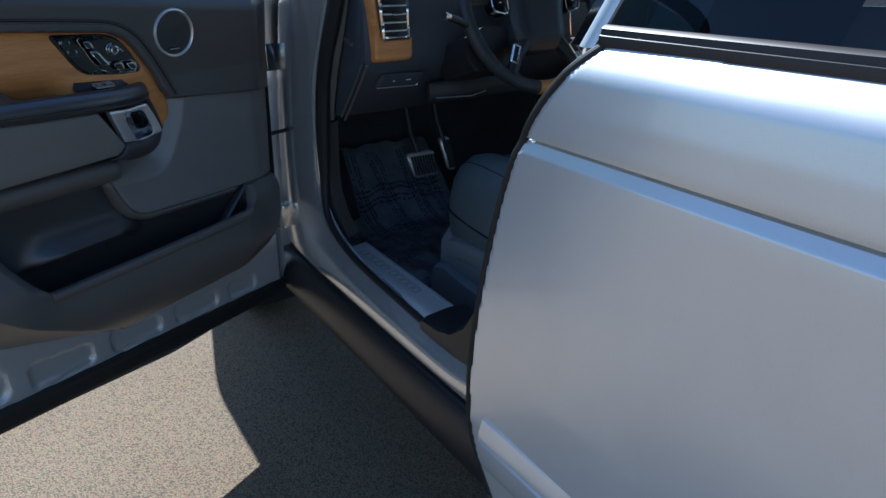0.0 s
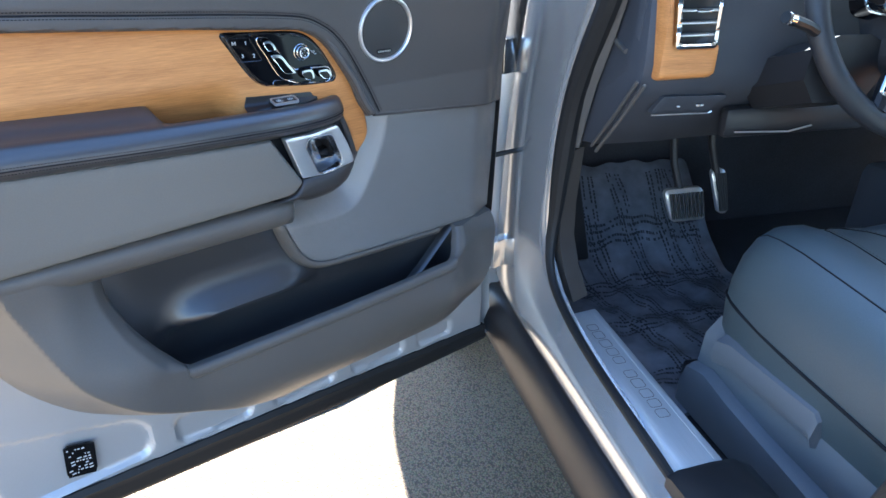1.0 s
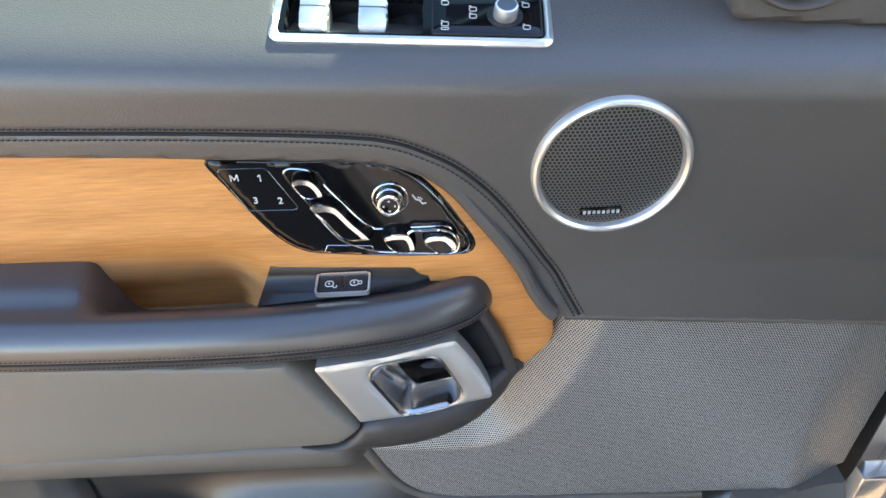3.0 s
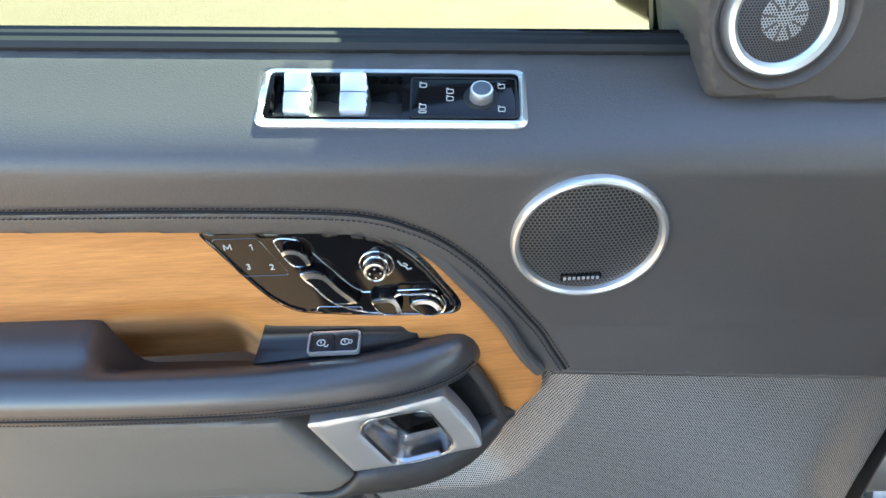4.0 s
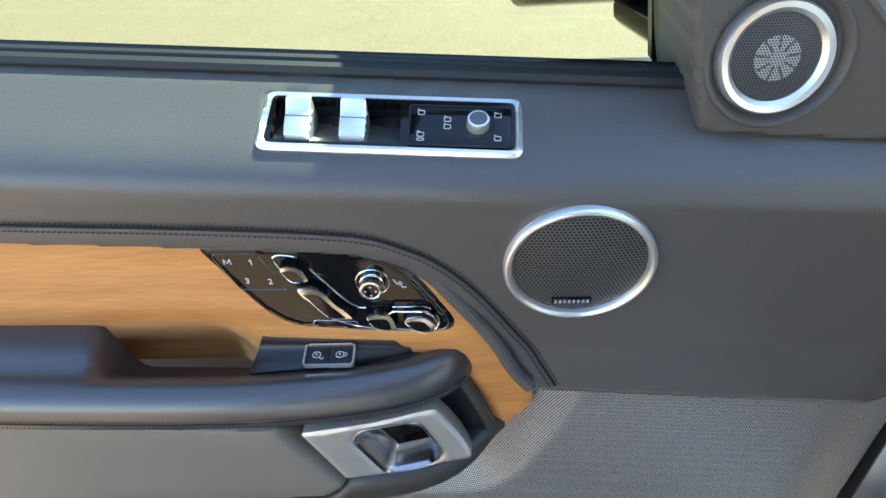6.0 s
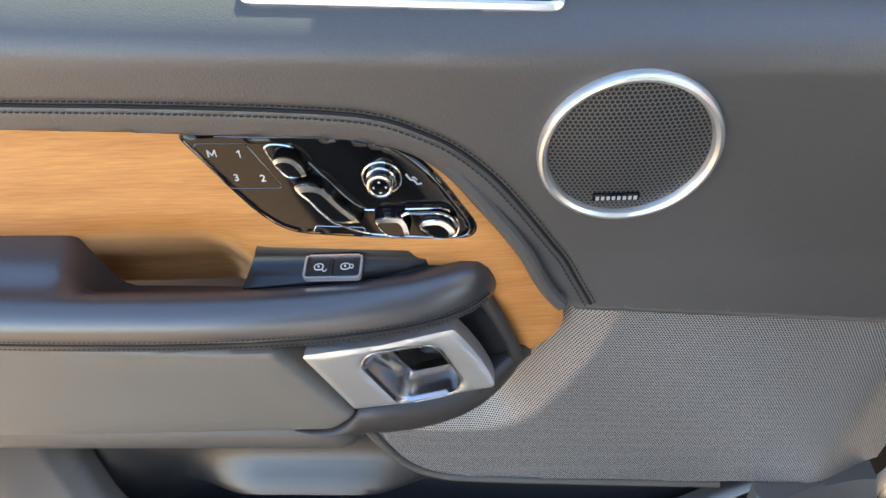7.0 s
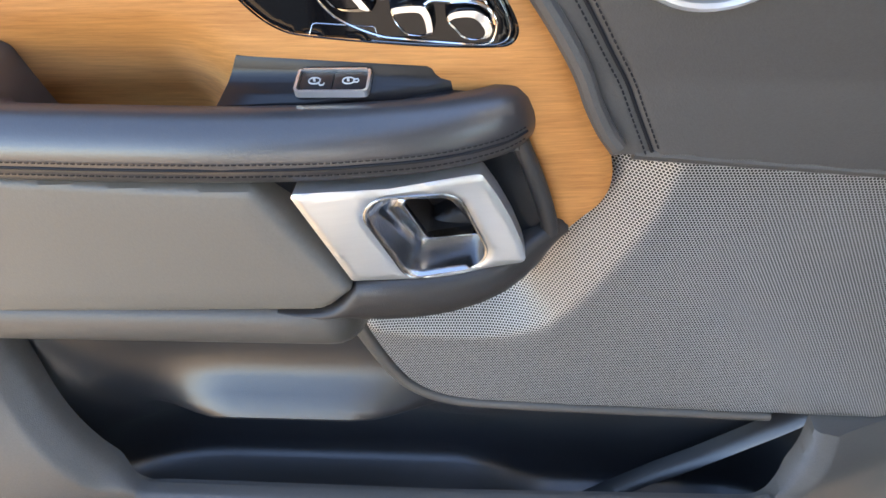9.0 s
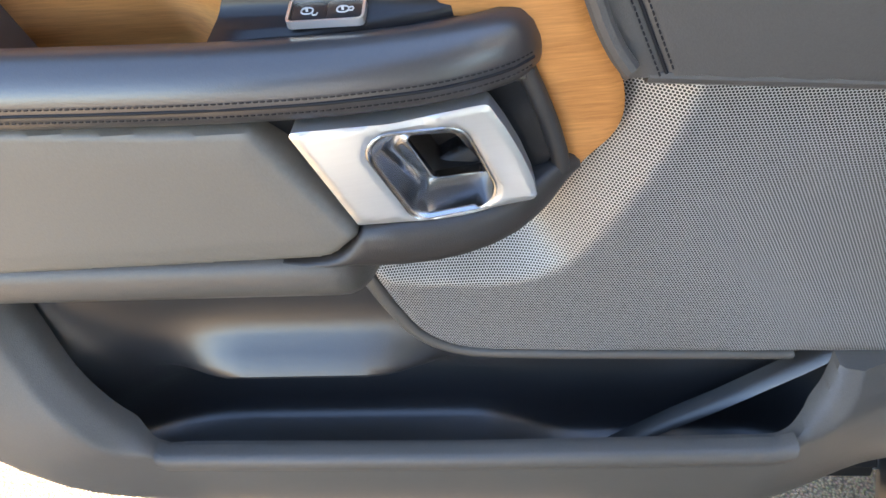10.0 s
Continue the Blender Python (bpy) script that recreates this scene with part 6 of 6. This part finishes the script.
    block("seat_rail", (0.78, -0.68, 0.475), (0.035, 0.55, 0.07), PLASTIC_DARK, s, 0.01)
    cov = [[(0.245, y, 0.45), (0.245, y, z), (0.262, y, z + 0.008), (0.31, y, z + 0.008), (0.315, y, 0.45)] for y, z in ((-0.455, 0.50), (-0.468, 0.545), (-0.52, 0.56), (-0.60, 0.548), (-0.85, 0.53))]
    loft("rail_cover", cov, SEAT_TRIM_LIT, s, "grey plastic rail cover")
    bk = []
    for z, y, k in ((0.80, -1.03, 0.9), (0.95, -1.05, 1.0), (1.15, -1.10, 1.0), (1.35, -1.17, 0.9), (1.47, -1.22, 0.7)):
        bk.append([(0.55 + x * k, y + dy, z) for x, dy in ((-0.26, 0.06), (-0.2, 0.075), (-0.12, 0.03), (0.12, 0.03), (0.2, 0.075), (0.26, 0.06), (0.27, -0.05), (0.15, -0.10), (-0.15, -0.10), (-0.27, -0.05))])
    loft("backrest", bk, DARK_LEATHER, s, "black leather backrest", angle=60)
    return s


FILM = mat("plastic_film_mat", (0.20, 0.21, 0.235), 0.15, 0, 30, 0.30, 1.0, patch=9, spec=0.8)
PRINT = mat("film_print", (0.022, 0.024, 0.03), 0.5)


def build_mat():
    m = thing("floor_mat", "dark floor mat under printed protective plastic film", "floor mat", (0.4, -0.2, 0.44), (0.4, -0.2, 0.44))

    def top(x, y):
        return 0.452 + 0.30 * step(y, -0.02, 0.40) ** 1.0 + 0.006 * np.sin(x * 31 + y * 17) * np.sin(y * 23) + 0.004 * np.sin(x * 70 - y * 55)
    out = fillet([(0.145, -0.50, 0.03), (0.70, -0.50, 0.05), (0.72, -0.1, 0.02), (0.70, 0.30, 0.03), (0.15, 0.30, 0.03)])
    f = relief("film_sheet", out, lambda u, v, d: top(u, v), FILM, m, 0.012, 0.003, 0.012, frame_map(Matrix.Identity(4)))
    rng = random.Random(3)

    verts, faces = [], []

    def line_of_bars(path, size):
        """One printed line as a row of short bars lying on the film."""
        P = spline(path, 14)
        P = resample(P, 0.002)
        n = 0
        while n < len(P) - 8:
            k = rng.randint(2, 4)
            a, q = P[n], P[min(n + k, len(P) - 1)]
            side = np.array((-(q - a)[1], (q - a)[0])) / max(np.linalg.norm(q - a), 1e-6) * size / 2
            if rng.random() > 0.08:
                for c in (a - side, q - side, q + side, a + side):
                    verts.append((c[0], c[1], float(top(c[:1], c[1:])[0]) + 0.0018))
                m0 = len(verts) - 4
                faces.append([m0, m0 + 1, m0 + 2, m0 + 3])
            n += k + (1 if rng.random() < 0.75 else 3)
    for x0 in (0.215, 0.315, 0.43, 0.545, 0.62):
        for off in (0.0, 0.011, 0.030, 0.041):
            line_of_bars([(x0 + off + 0.015 * math.sin(5 + x0 * 30), 0.27), (x0 + off, 0.12), (x0 + off + 0.02, -0.02), (x0 + off + 0.075 * (x0 > 0.2), -0.20), (x0 + off + 0.10, -0.40)], 0.0052)
    for y0 in (0.16, 0.02, -0.16, -0.36):
        for off in (0.0, 0.013, 0.034, 0.047):
            line_of_bars([(0.165, y0 - off), (0.30, y0 - off - 0.006), (0.42, y0 - off + 0.008), (0.56, y0 - off + 0.004), (0.69, y0 - off - 0.002)], 0.0056)
    tagged(mesh_ob("film_print", verts, faces, PRINT, f, False), label="rows of small dark printing", kind="stuff")


def build_pedals():
    for nm, lab, x0, x1, z0, z1, y in (("brake_pedal", "ribbed metal and rubber brake pedal", 0.425, 0.545, 0.665, 0.745, -0.05), ("throttle_pedal", "ribbed narrow throttle pedal", 0.595, 0.645, 0.655, 0.77, -0.01)):
        p = thing(nm, lab, "pedal", ((x0 + x1) / 2, y, z0), ((x0 + x1) / 2, y, z0))
        out = fillet([(x0 + 0.02, z0, 0.012), (x1, z0, 0.012), (x1 - 0.006, z1, 0.012), (x0, z1, 0.012)])
        to = lambda u, v, h: np.stack([u, y - h + (v - z0) * 0.35, v], 1)
        relief("pedal_pad", out, lambda u, v, d: 0.006 + 0 * u, ALU, p, 0.008, 0.003, 0.012, to)
        k = 9 if nm == "brake_pedal" else 4
        for i in range(k):
            x = x0 + 0.016 + (x1 - x0 - 0.03) * i / (k - 1)
            tube("pedal_rib", [(x + 0.006, y - 0.008, z0 + 0.01), (x, y - 0.008 + (z1 - z0 - 0.02) * 0.35, z1 - 0.008)], 0.0035, RUBBER, p, 6)
        tube("pedal_arm", [((x0 + x1) / 2, y + 0.02, (z0 + z1) / 2), ((x0 + x1) / 2 - 0.02, y + 0.06, z1 + 0.06), ((x0 + x1) / 2 - 0.03, y + 0.10, z1 + 0.25)], 0.010, PLASTIC_DARK, p, 8)
    block("foot_rest", (0.24, 0.14, 0.62), (0.10, 0.03, 0.26), PLASTIC_DARK, CAR, 0.01, Euler((-0.5, 0, 0)).to_matrix())


DASHBOARD = build_dashboard()
CONSOLE = build_console()
WHEEL = build_steering_wheel()
SEAT = build_seat()
build_mat()
build_pedals()


# ---- one car: its assemblies become its parts ----
def world_of(ob):
    m = ob.matrix_basis.copy()
    while ob.parent is not None:
        ob = ob.parent
        m = ob.matrix_basis @ m
    return m


def adopt(base, main, name, label):
    """Makes one mesh of an assembly the car's part and the rest its sub-parts."""
    whole = [base, *base.children_recursive]
    places = {o: world_of(o) for o in whole}
    car_m = world_of(CAR)
    head = next(o for o in whole if o.name.split(".")[0] == main)
    head.parent = CAR
    head.matrix_basis = car_m.inverted() @ places[head]
    for o in whole:
        if o not in (base, head):
            o.parent = head
            o.matrix_basis = places[head].inverted() @ places[o]
    bpy.data.objects.remove(base)
    head.name = name
    head["label"] = label


def flatten(thing_ob):
    """No piece lies more than two levels under its thing."""
    for o in list(thing_ob.children_recursive):
        while o.parent is not thing_ob and o.parent.parent is not thing_ob:
            up = o.parent
            o.matrix_basis = up.matrix_basis @ o.matrix_basis
            o.parent = up.parent


for some, main, nm, lab in ((DOOR, "inner_panel", "front_door", "open silver front door with leather, wood and mesh trim"), (SEAT, "cushion", "driver_seat", "black leather driver's seat with stitched bolsters"),
                            (DASHBOARD, "dash_body", "dashboard", "dark soft dashboard with wood trim and chrome vent"), (CONSOLE, "console_body", "centre_console", "dark centre console with silver bracket"),
                            (WHEEL, "leather_rim", "steering_wheel", "black leather steering wheel with wood lower rim")):
    adopt(some, main, nm, lab)
for ob in list(CAR.children):
    if "label" in ob and "kind" in ob:
        del ob["kind"]
flatten(CAR)
